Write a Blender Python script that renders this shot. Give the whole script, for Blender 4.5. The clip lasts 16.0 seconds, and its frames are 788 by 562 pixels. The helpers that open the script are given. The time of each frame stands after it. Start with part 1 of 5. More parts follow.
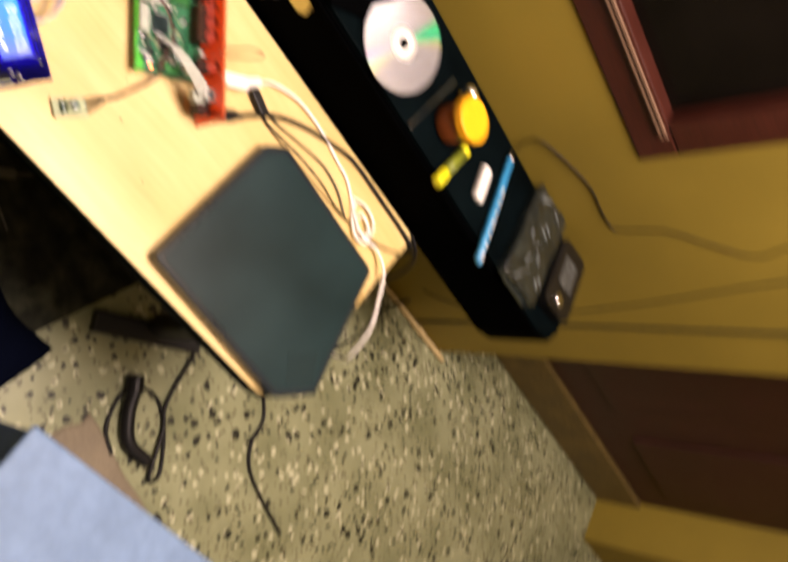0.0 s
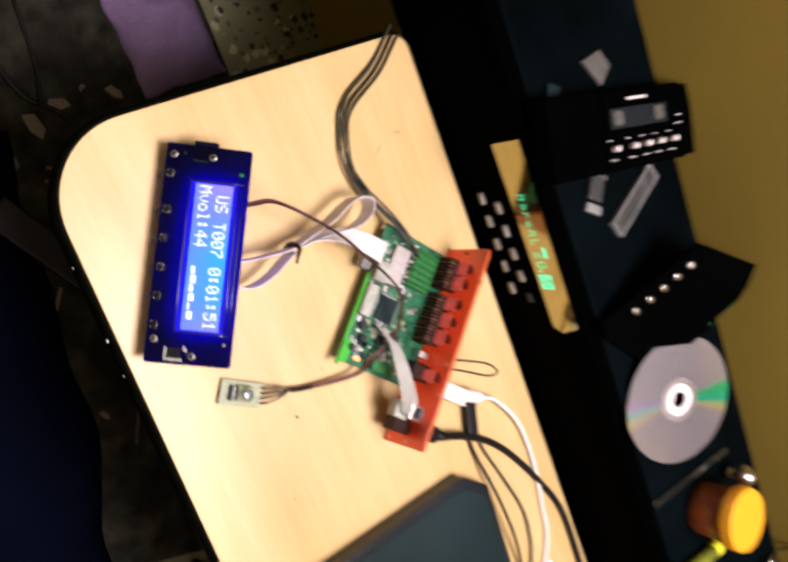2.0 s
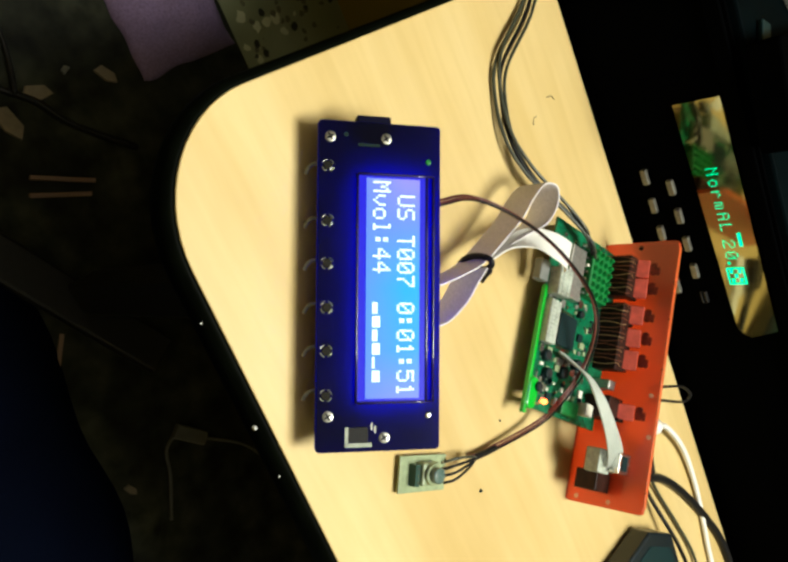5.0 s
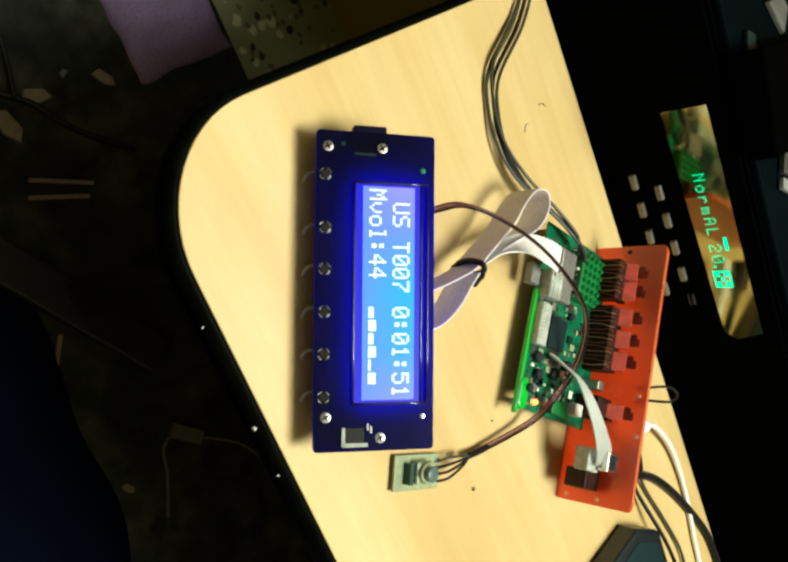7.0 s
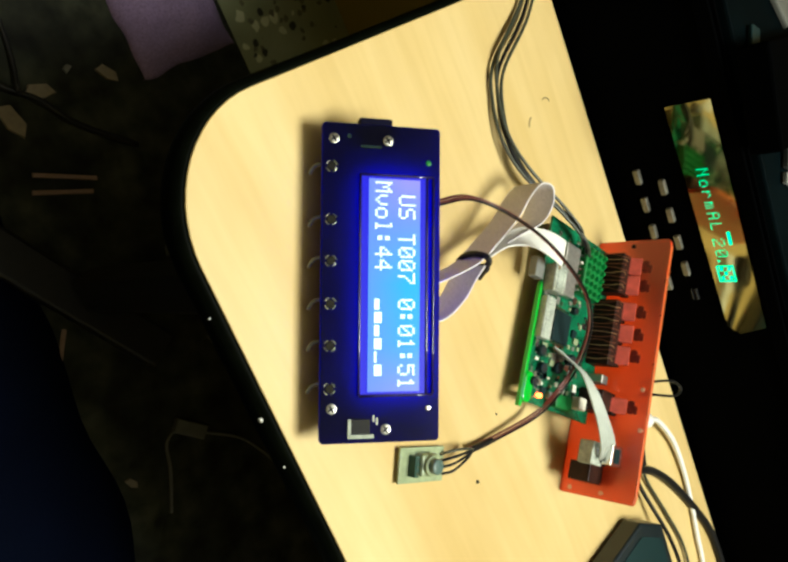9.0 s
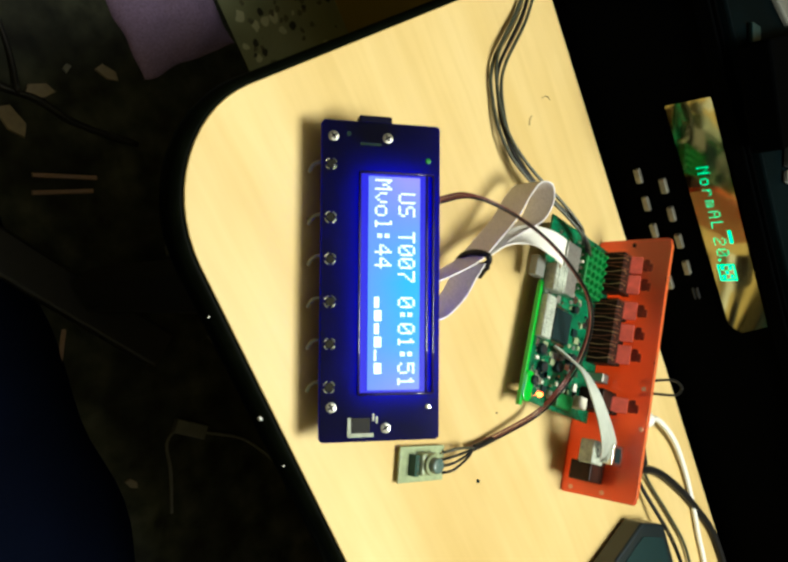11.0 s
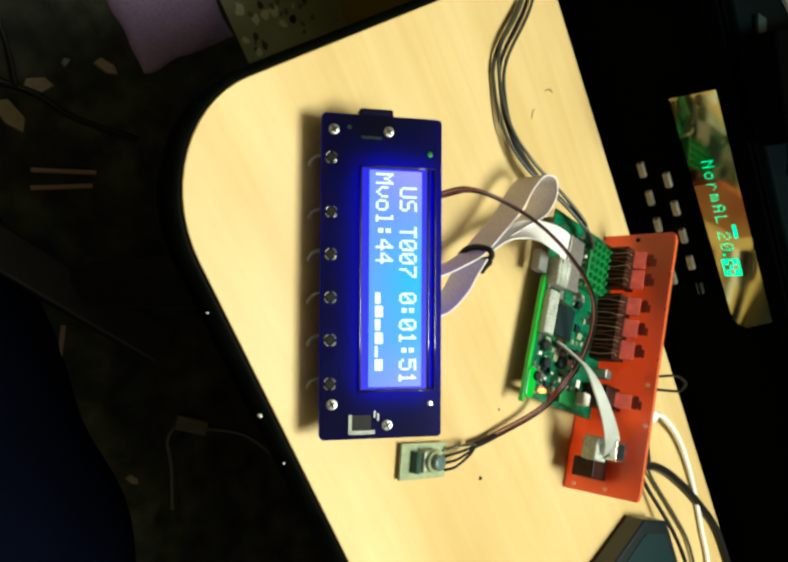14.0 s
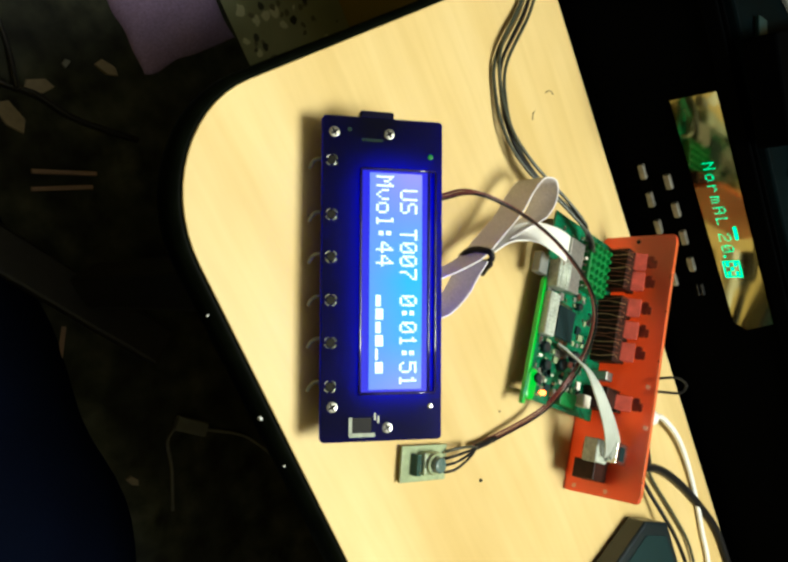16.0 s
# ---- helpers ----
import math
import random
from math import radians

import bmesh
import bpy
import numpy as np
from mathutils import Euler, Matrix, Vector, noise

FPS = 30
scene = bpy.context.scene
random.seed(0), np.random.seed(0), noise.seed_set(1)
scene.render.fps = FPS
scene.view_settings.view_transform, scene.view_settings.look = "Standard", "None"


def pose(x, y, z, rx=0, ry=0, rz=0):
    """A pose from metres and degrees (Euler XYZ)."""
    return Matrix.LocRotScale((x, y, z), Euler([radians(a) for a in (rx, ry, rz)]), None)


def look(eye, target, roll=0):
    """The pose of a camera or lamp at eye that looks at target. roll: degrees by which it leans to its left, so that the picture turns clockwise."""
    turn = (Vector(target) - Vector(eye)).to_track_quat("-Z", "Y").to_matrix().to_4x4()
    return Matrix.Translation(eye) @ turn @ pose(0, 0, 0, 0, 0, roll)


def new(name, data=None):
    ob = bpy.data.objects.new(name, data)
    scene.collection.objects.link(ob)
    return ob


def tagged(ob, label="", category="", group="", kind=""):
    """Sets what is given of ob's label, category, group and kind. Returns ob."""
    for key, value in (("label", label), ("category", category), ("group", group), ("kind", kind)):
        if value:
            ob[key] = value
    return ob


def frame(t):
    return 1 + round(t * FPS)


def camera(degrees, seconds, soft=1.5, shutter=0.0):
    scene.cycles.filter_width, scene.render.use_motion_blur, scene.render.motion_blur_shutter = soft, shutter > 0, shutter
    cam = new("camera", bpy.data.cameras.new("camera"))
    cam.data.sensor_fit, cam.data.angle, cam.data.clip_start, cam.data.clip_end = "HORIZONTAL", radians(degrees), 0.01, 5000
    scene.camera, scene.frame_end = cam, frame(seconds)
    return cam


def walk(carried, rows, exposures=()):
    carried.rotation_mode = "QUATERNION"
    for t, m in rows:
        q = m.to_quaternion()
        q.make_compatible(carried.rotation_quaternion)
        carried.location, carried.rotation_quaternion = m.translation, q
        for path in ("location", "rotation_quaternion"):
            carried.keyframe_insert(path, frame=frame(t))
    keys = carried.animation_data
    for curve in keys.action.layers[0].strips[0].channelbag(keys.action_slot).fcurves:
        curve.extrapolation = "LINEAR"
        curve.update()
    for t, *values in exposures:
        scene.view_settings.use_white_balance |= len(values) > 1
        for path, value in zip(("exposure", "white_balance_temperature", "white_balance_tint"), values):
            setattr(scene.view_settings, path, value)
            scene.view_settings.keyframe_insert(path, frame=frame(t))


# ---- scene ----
# camera-path
TABLE = 0.380  # height of the table top over the floor
cam = camera(56.14, 16.0, soft=2.7, shutter=0.9)
PATH = [
    (0.0, pose(-0.1250, -0.3256, TABLE + 0.7149, 0.54, -47.90, 41.11)),
    (0.1, pose(-0.1407, -0.3073, TABLE + 0.7017, -0.11, -47.86, 43.39)),
    (0.2, pose(-0.1467, -0.2964, TABLE + 0.6946, -0.19, -47.40, 45.72)),
    (0.3, pose(-0.1517, -0.2879, TABLE + 0.6893, -0.02, -46.81, 47.83)),
    (0.4, pose(-0.1566, -0.2742, TABLE + 0.6906, -0.59, -45.85, 50.54)),
    (0.5, pose(-0.1671, -0.2601, TABLE + 0.6981, -1.48, -44.84, 53.17)),
    (1.0, pose(-0.1929, -0.2302, TABLE + 0.6413, -1.52, -42.75, 60.55)),
    (1.5, pose(-0.1912, -0.2005, TABLE + 0.5913, -1.60, -39.71, 63.90)),
    (2.0, pose(-0.1857, -0.1493, TABLE + 0.5080, -1.50, -36.19, 64.63)),
    (2.5, pose(-0.1767, -0.1264, TABLE + 0.4194, -0.61, -34.03, 62.79)),
    (3.0, pose(-0.1585, -0.1174, TABLE + 0.3257, 1.95, -33.63, 59.42)),
    (3.5, pose(-0.1609, -0.1192, TABLE + 0.2602, 4.96, -35.89, 56.18)),
    (4.0, pose(-0.2018, -0.1584, TABLE + 0.2861, 3.18, -41.30, 56.00)),
    (4.5, pose(-0.2102, -0.1748, TABLE + 0.2811, 1.41, -43.31, 57.92)),
    (5.0, pose(-0.2197, -0.1730, TABLE + 0.2756, 1.80, -43.32, 58.32)),
    (7.5, pose(-0.2268, -0.1823, TABLE + 0.2834, 1.54, -43.94, 58.38)),
    (8.0, pose(-0.2218, -0.1855, TABLE + 0.2829, 1.44, -43.83, 58.36)),
    (8.5, pose(-0.2234, -0.1841, TABLE + 0.2840, 1.41, -43.89, 58.39)),
    (9.0, pose(-0.2253, -0.1821, TABLE + 0.2814, 1.44, -43.85, 58.44)),
    (11.5, pose(-0.2230, -0.1818, TABLE + 0.2804, 1.61, -43.79, 58.36)),
    (12.0, pose(-0.2228, -0.1814, TABLE + 0.2799, 1.43, -43.79, 58.36)),
    (12.5, pose(-0.2216, -0.1816, TABLE + 0.2801, 1.52, -43.75, 58.28)),
    (13.0, pose(-0.2199, -0.1808, TABLE + 0.2783, 1.58, -43.67, 58.27)),
    (13.5, pose(-0.2215, -0.1799, TABLE + 0.2777, 1.34, -43.75, 58.35)),
    (14.0, pose(-0.2220, -0.1792, TABLE + 0.2776, 1.27, -43.69, 58.29)),
    (14.5, pose(-0.2226, -0.1786, TABLE + 0.2785, 1.20, -43.65, 58.31)),
    (15.0, pose(-0.2225, -0.1778, TABLE + 0.2779, 1.26, -43.58, 58.35)),
    (15.5, pose(-0.2220, -0.1787, TABLE + 0.2778, 1.42, -43.54, 58.24)),
    (16.0, pose(-0.2229, -0.1784, TABLE + 0.2776, 1.25, -43.64, 58.32)),
]
# end-path
EXPOSURES = ((0.0, 0.15, 7100, 40), (0.5, 0.12, 6850, 44), (1.0, 0.13, 6550, 52), (1.5, 0.06, 6300, 50), (2.0, -0.12, 6100, 44), (2.5, -0.16, 6000, 34), (3.0, -0.36, 6000, 24), (3.5, -0.58, 6000, 21), (4.0, -0.30, 6000, 14), (4.5, -0.17, 6000, 9), (16.0, -0.13, 5900, 5))
BULB, BULB_WATTS, BULB_COLOUR = (0.26, 0.09, TABLE + 1.45), 150.0, (1.0, 0.97, 0.83)
walk(cam, PATH, EXPOSURES)

# ---- light ----
world = bpy.data.worlds.new("room_dusk")
scene.world = world
world.use_nodes = True
world.node_tree.nodes["Background"].inputs[0].default_value = (0.02, 0.018, 0.012, 1)
world.node_tree.nodes["Background"].inputs[1].default_value = 0.3


def lamp(name, kind, place, target, watts, colour, size):
    data = bpy.data.lights.new(name, kind)
    data.energy, data.color = watts, colour
    if kind == "AREA":
        data.shape, data.size = "DISK", size
    else:
        data.shadow_soft_size = size
    ob = new(name, data)
    ob.matrix_world = look(place, target)
    return ob


# one warm bulb hanging above the table
lamp("hanging_bulb", "POINT", BULB, (0.1, 0.1, TABLE), BULB_WATTS, BULB_COLOUR, 0.31)


# ---- materials ----
def material(name, colour, rough=0.5, metal=0.0, grain=0.0, scale=200.0, bump=0.0, stain=0.0, stain_scale=12.0,
             coat=0.0, transmission=0.0, ior=1.45, emit=None, power=0.0, stretch=None, spec=0.5):
    m = bpy.data.materials.new(name)
    m.use_nodes = True
    tree = m.node_tree
    n, link = tree.nodes, tree.links
    b = n["Principled BSDF"]
    b.inputs["Base Color"].default_value = (*colour, 1)
    b.inputs["Roughness"].default_value = rough
    b.inputs["Metallic"].default_value = metal
    b.inputs["Coat Weight"].default_value = coat
    b.inputs["Transmission Weight"].default_value = transmission
    b.inputs["IOR"].default_value = ior
    b.inputs["Specular IOR Level"].default_value = spec
    if emit:
        b.inputs["Emission Color"].default_value = (*emit, 1)
        b.inputs["Emission Strength"].default_value = power
    if not (grain or stain or bump):
        return m
    coord = n.new("ShaderNodeTexCoord")
    source = coord.outputs["Object"]
    if stretch:
        mapping = n.new("ShaderNodeMapping")
        mapping.inputs["Scale"].default_value = stretch
        link.new(source, mapping.inputs[0])
        source = mapping.outputs[0]
    fine = n.new("ShaderNodeTexNoise")
    fine.inputs["Scale"].default_value, fine.inputs["Detail"].default_value = scale, 5
    link.new(source, fine.inputs["Vector"])
    broad = n.new("ShaderNodeTexNoise")
    broad.inputs["Scale"].default_value, broad.inputs["Detail"].default_value = stain_scale, 4
    link.new(coord.outputs["Object"], broad.inputs["Vector"])
    last = None
    for tex, amount in ((fine, grain), (broad, stain)):
        if not amount:
            continue
        ramp = n.new("ShaderNodeMapRange")
        ramp.inputs["From Min"].default_value, ramp.inputs["From Max"].default_value = 0.3, 0.7
        ramp.inputs["To Min"].default_value, ramp.inputs["To Max"].default_value = 1 - amount, 1 + amount * 0.4
        link.new(tex.outputs["Fac"], ramp.inputs["Value"])
        mix = n.new("ShaderNodeMix")
        mix.data_type, mix.blend_type = "RGBA", "MULTIPLY"
        mix.inputs["Factor"].default_value = 1
        if last is None:
            mix.inputs["A"].default_value = (*colour, 1)
        else:
            link.new(last, mix.inputs["A"])
        link.new(ramp.outputs[0], mix.inputs["B"])
        last = mix.outputs["Result"]
    if last is not None:
        link.new(last, b.inputs["Base Color"])
    rr = n.new("ShaderNodeMapRange")
    rr.inputs["To Min"].default_value, rr.inputs["To Max"].default_value = max(0, rough - 0.12), min(1, rough + 0.12)
    link.new(broad.outputs["Fac"], rr.inputs["Value"])
    link.new(rr.outputs[0], b.inputs["Roughness"])
    if bump:
        bm_node = n.new("ShaderNodeBump")
        bm_node.inputs["Strength"].default_value, bm_node.inputs["Distance"].default_value = bump, 0.002
        link.new(fine.outputs["Fac"], bm_node.inputs["Height"])
        link.new(bm_node.outputs[0], b.inputs["Normal"])
    return m


def terrazzo():
    """Grey-cream cement with dark and pale stone chips of about one centimetre."""
    m = bpy.data.materials.new("terrazzo")
    m.use_nodes = True
    n, link = m.node_tree.nodes, m.node_tree.links
    b = n["Principled BSDF"]
    b.inputs["Roughness"].default_value = 0.35
    coord = n.new("ShaderNodeTexCoord")
    wobble = n.new("ShaderNodeTexNoise")
    wobble.inputs["Scale"].default_value = 60
    link.new(coord.outputs["Object"], wobble.inputs["Vector"])
    push = n.new("ShaderNodeMixRGB")
    push.blend_type = "ADD"
    push.inputs[0].default_value = 0.012
    link.new(coord.outputs["Object"], push.inputs[1])
    link.new(wobble.outputs["Color"], push.inputs[2])
    last = None
    base = n.new("ShaderNodeTexNoise")
    base.inputs["Scale"].default_value, base.inputs["Detail"].default_value = 9, 6
    link.new(coord.outputs["Object"], base.inputs["Vector"])
    tone = n.new("ShaderNodeValToRGB")
    tone.color_ramp.elements[0].position, tone.color_ramp.elements[0].color = 0.3, (0.155, 0.168, 0.085, 1)
    tone.color_ramp.elements[1].position, tone.color_ramp.elements[1].color = 0.7, (0.275, 0.29, 0.165, 1)
    link.new(base.outputs["Fac"], tone.inputs[0])
    last = tone.outputs[0]
    for scale, share, colour in ((62, 0.26, (0.46, 0.46, 0.30, 1)), (105, 0.30, (0.10, 0.095, 0.05, 1)),
                                 (75, 0.22, (0.016, 0.017, 0.010, 1)), (48, 0.15, (0.012, 0.013, 0.008, 1))):
        cells = n.new("ShaderNodeTexVoronoi")
        cells.inputs["Scale"].default_value = scale
        link.new(push.outputs[0], cells.inputs["Vector"])
        apart = n.new("ShaderNodeSeparateColor")
        link.new(cells.outputs["Color"], apart.inputs[0])
        pick = n.new("ShaderNodeMath")
        pick.operation = "LESS_THAN"
        pick.inputs[1].default_value = share
        link.new(apart.outputs[0], pick.inputs[0])
        near = n.new("ShaderNodeMath")
        near.operation = "LESS_THAN"
        near.inputs[1].default_value = 0.38
        link.new(cells.outputs["Distance"], near.inputs[0])
        both = n.new("ShaderNodeMath")
        both.operation = "MULTIPLY"
        link.new(pick.outputs[0], both.inputs[0])
        link.new(near.outputs[0], both.inputs[1])
        mix = n.new("ShaderNodeMixRGB")
        mix.inputs[2].default_value = colour
        link.new(both.outputs[0], mix.inputs[0])
        link.new(last, mix.inputs[1])
        last = mix.outputs[0]
    link.new(last, b.inputs["Base Color"])
    return m


def birch():
    """Pale laminate with broad soft bands and fine fibres along the table, and a few smudges."""
    m = bpy.data.materials.new("birch_laminate")
    m.use_nodes = True
    n, link = m.node_tree.nodes, m.node_tree.links
    b = n["Principled BSDF"]
    coord = n.new("ShaderNodeTexCoord")
    last = None
    for scale, stretch, detail, low, dark, light in ((5, (0.45, 2.4, 2.4), 3, 0.34, (0.575, 0.415, 0.155, 1), (0.675, 0.525, 0.250, 1)),
                                                     (34, (0.30, 3.4, 3.4), 5, 0.34, (0.955, 0.94, 0.90, 1), (1.02, 1.02, 1.02, 1)),
                                                     (5, (1, 1, 1), 4, 0.36, (0.90, 0.87, 0.80, 1), (1.0, 1.0, 1.0, 1))):
        place = n.new("ShaderNodeMapping")
        place.inputs["Scale"].default_value = stretch
        place.inputs["Rotation"].default_value = (0, 0, 0.05)
        link.new(coord.outputs["Object"], place.inputs[0])
        tex = n.new("ShaderNodeTexNoise")
        tex.inputs["Scale"].default_value, tex.inputs["Detail"].default_value = scale, detail
        tex.inputs["Distortion"].default_value = 0.35
        link.new(place.outputs[0], tex.inputs["Vector"])
        ramp = n.new("ShaderNodeValToRGB")
        ramp.color_ramp.elements[0].position, ramp.color_ramp.elements[0].color = low, dark
        ramp.color_ramp.elements[1].position, ramp.color_ramp.elements[1].color = 0.62, light
        link.new(tex.outputs["Fac"], ramp.inputs[0])
        if last is None:
            last = ramp.outputs[0]
            continue
        mix = n.new("ShaderNodeMix")
        mix.data_type, mix.blend_type = "RGBA", "MULTIPLY"
        mix.inputs["Factor"].default_value = 1
        link.new(last, mix.inputs["A"])
        link.new(ramp.outputs[0], mix.inputs["B"])
        last = mix.outputs["Result"]
    link.new(last, b.inputs["Base Color"])
    b.inputs["Roughness"].default_value = 0.40
    bump = n.new("ShaderNodeBump")
    bump.inputs["Strength"].default_value, bump.inputs["Distance"].default_value = 0.06, 0.001
    link.new(last, bump.inputs["Height"])
    link.new(bump.outputs[0], b.inputs["Normal"])
    return m


def tinted_panel():
    """Dark acrylic, translucent blue so the added block behind imitates the screen's bloom."""
    m = material("navy_black_acrylic", (0.0035, 0.0035, 0.0060), 0.34, stain=0.25, stain_scale=30, spec=0.10)
    n, link = m.node_tree.nodes, m.node_tree.links
    glow = n.new("ShaderNodeBsdfTranslucent")
    glow.inputs["Color"].default_value = (0.05, 0.02, 0.75, 1)
    mix = n.new("ShaderNodeMixShader")
    mix.inputs[0].default_value = 0.5
    link.new(n["Principled BSDF"].outputs[0], mix.inputs[1])
    link.new(glow.outputs[0], mix.inputs[2])
    link.new(mix.outputs[0], n["Material Output"].inputs["Surface"])
    return m


TERRAZZO = terrazzo()
BIRCH = birch()
EDGE_BAND = material("dark_edge_moulding", (0.0016, 0.0023, 0.0011), 0.5, grain=0.3, scale=160, stain=0.4, stain_scale=40, spec=0.03)
WALL_PAINT = material("ochre_wall_paint", (0.23, 0.165, 0.016), 0.7, grain=0.08, scale=350, bump=0.15, stain=0.18, stain_scale=3)
CEIL_PAINT = material("ceiling_paint", (0.55, 0.52, 0.44), 0.8, grain=0.06, stain=0.1, stain_scale=2)
DOOR_WOOD = material("maroon_door_paint", (0.04, 0.011, 0.007), 0.5, grain=0.25, scale=25, stretch=(14, 14, 1), stain=0.2, bump=0.1)
RAIL_WOOD = material("worn_brown_board", (0.135, 0.092, 0.026), 0.6, grain=0.35, scale=30, stretch=(2, 12, 12), stain=0.35, stain_scale=14, bump=0.1)
FRAME_WOOD = material("dark_mahogany", (0.045, 0.0095, 0.005), 0.4, grain=0.3, scale=40, stretch=(1, 12, 12), stain=0.2, bump=0.08)
BEIGE_TRIM = material("beige_bead", (0.17, 0.10, 0.062), 0.5, grain=0.2)
DARK_GLASS = material("dark_glass", (0.005, 0.004, 0.003), 0.2, spec=0.2, stain=0.3)
BLACK_METAL = material("black_steel", (0.014, 0.014, 0.014), 0.5, metal=0.3, grain=0.2, stain=0.2)
CABINET_BLACK = material("black_cabinet_lacquer", (0.0005, 0.0006, 0.0007), 0.7, grain=0.2, scale=400, stain=0.4, stain_scale=9, bump=0.02, spec=0.008)
CABINET_TOP = material("dusty_black_top", (0.0011, 0.0031, 0.0037), 0.55, grain=0.3, scale=300, stain=0.6, stain_scale=12, bump=0.05, spec=0.015)
MIRROR = material("mirror_window", (0.44, 0.40, 0.19), 0.04, metal=1.0, stain=0.08, stain_scale=25)
PANEL_BLACK = tinted_panel()
SOCKET_BLACK = material("navy_black_plastic", (0.003, 0.003, 0.016), 0.4, stain=0.25, stain_scale=60, spec=0.1)
BLOOM_GLOW = material("blue_bloom_glow", (0.1, 0.1, 0.4), 0.5, emit=(0.03, 0.0, 1.0), power=9.5)
BEZEL_BLUE = material("bloom_blue_mask", (0.004, 0.004, 0.06), 0.3, emit=(0.004, 0.0, 1.0), power=0.75)
SCREEN = material("lit_lcd", (0.008, 0.02, 0.16), 0.3, emit=(0.08, 0.28, 1.0), power=1.0)
GLYPH = material("lit_glyph", (0.6, 0.7, 0.9), 0.4, emit=(0.72, 0.93, 1.0), power=1.05)
VFD = material("green_vfd", (0.0, 0.1, 0.04), 0.4, emit=(0.01, 1.0, 0.38), power=1.5, spec=0.1)
VFD_BLOCK = material("green_vfd_bright", (0.0, 0.1, 0.04), 0.4, emit=(0.03, 1.0, 0.42), power=1.8, spec=0.1)
CHROME = material("nickel", (0.75, 0.74, 0.7), 0.22, metal=1.0, stain=0.15, stain_scale=80)
DULL_TIN = material("dull_tin", (0.5, 0.49, 0.45), 0.4, metal=1.0, grain=0.2, scale=500)
BUTTON_TIN = material("grey_button", (0.20, 0.19, 0.15), 0.4, metal=0.6, stain=0.3, stain_scale=120)
GREEN_PCB = material("green_solder_mask", (0.006, 0.16, 0.065), 0.30, grain=0.65, scale=520, stain=0.55, stain_scale=110, bump=0.15, coat=0.4)
OLIVE_PCB = material("pale_green_board", (0.3, 0.36, 0.2), 0.4, grain=0.2, scale=300, stain=0.15, stain_scale=90)
TERMINAL = material("green_terminal", (0.005, 0.16, 0.028), 0.4, grain=0.3, scale=300)
CHIP = material("chip_epoxy", (0.004, 0.018, 0.019), 0.5, grain=0.15, scale=800, spec=0.25)
IVORY = material("ivory_nylon", (0.72, 0.69, 0.58), 0.5, grain=0.08, scale=300)
RED_ACRYLIC = material("red_acrylic", (0.90, 0.098, 0.018), 0.38, stain=0.05, stain_scale=12, coat=0.35, transmission=0.72)
EDGE_ORANGE = material("edge_lit_orange_acrylic", (0.95, 0.20, 0.045), 0.3, coat=0.3, transmission=0.5, stain=0.1, stain_scale=60)
JACK_DARK = material("dark_jack_plastic", (0.028, 0.009, 0.005), 0.45, spec=0.2, stain=0.5, stain_scale=160)
JACK_PINK = material("pink_jack_face", (0.80, 0.13, 0.085), 0.6, stain=0.25, stain_scale=160)
RIBBON = material("grey_ribbon", (0.78, 0.74, 0.75), 0.5, grain=0.2, scale=900, stain=0.1)
WHITE_PVC = material("white_pvc", (0.8, 0.78, 0.72), 0.4, stain=0.08, stain_scale=40)
BLACK_PVC = material("black_pvc", (0.008, 0.0075, 0.007), 0.45, grain=0.2, scale=400, spec=0.25)
WALL_CORD = material("dark_olive_cord", (0.03, 0.028, 0.014), 0.5, grain=0.2, scale=400, spec=0.2)
GREY_PVC = material("grey_green_pvc", (0.045, 0.05, 0.032), 0.38, grain=0.3, scale=300)
MAROON_PVC = material("maroon_pvc", (0.13, 0.035, 0.025), 0.35)
LEAD = material("dull_red_lead", (0.17, 0.06, 0.03), 0.4, metal=0.3)
SLATE = material("slate_blue_plastic", (0.0058, 0.0215, 0.0235), 0.40, grain=0.15, scale=600, stain=0.35, stain_scale=8, bump=0.05, spec=0.28)
SLATE_DARK = material("dark_slate_plastic", (0.008, 0.014, 0.018), 0.3, stain=0.2)
YELLOW = material("amber_yellow_lid", (0.84, 0.40, 0.008), 0.4, stain=0.1, stain_scale=60)
AMBER_JAR = material("amber_jar", (0.3, 0.08, 0.02), 0.15, stain=0.3, stain_scale=60, coat=0.5)
LIME = material("lime_plastic", (0.72, 0.68, 0.012), 0.35, stain=0.2, stain_scale=50)
OLIVE = material("olive_plastic", (0.2, 0.24, 0.02), 0.4, stain=0.2)
CYAN = material("cyan_plastic", (0.01, 0.25, 0.5), 0.3, stain=0.2, stain_scale=40)
FILM = material("crinkled_film", (0.014, 0.020, 0.019), 0.10, grain=0.6, scale=70, bump=1.0, stain=0.4, stain_scale=40, coat=1.0)
CREASE_GLINT = material("film_crease_highlight", (0.30, 0.34, 0.33), 0.12, transmission=0.3, coat=1.0, stain=0.3, stain_scale=200)
GLOSS_BLACK = material("gloss_black", (0.006, 0.006, 0.006), 0.10, coat=0.2, stain=0.2, stain_scale=60)
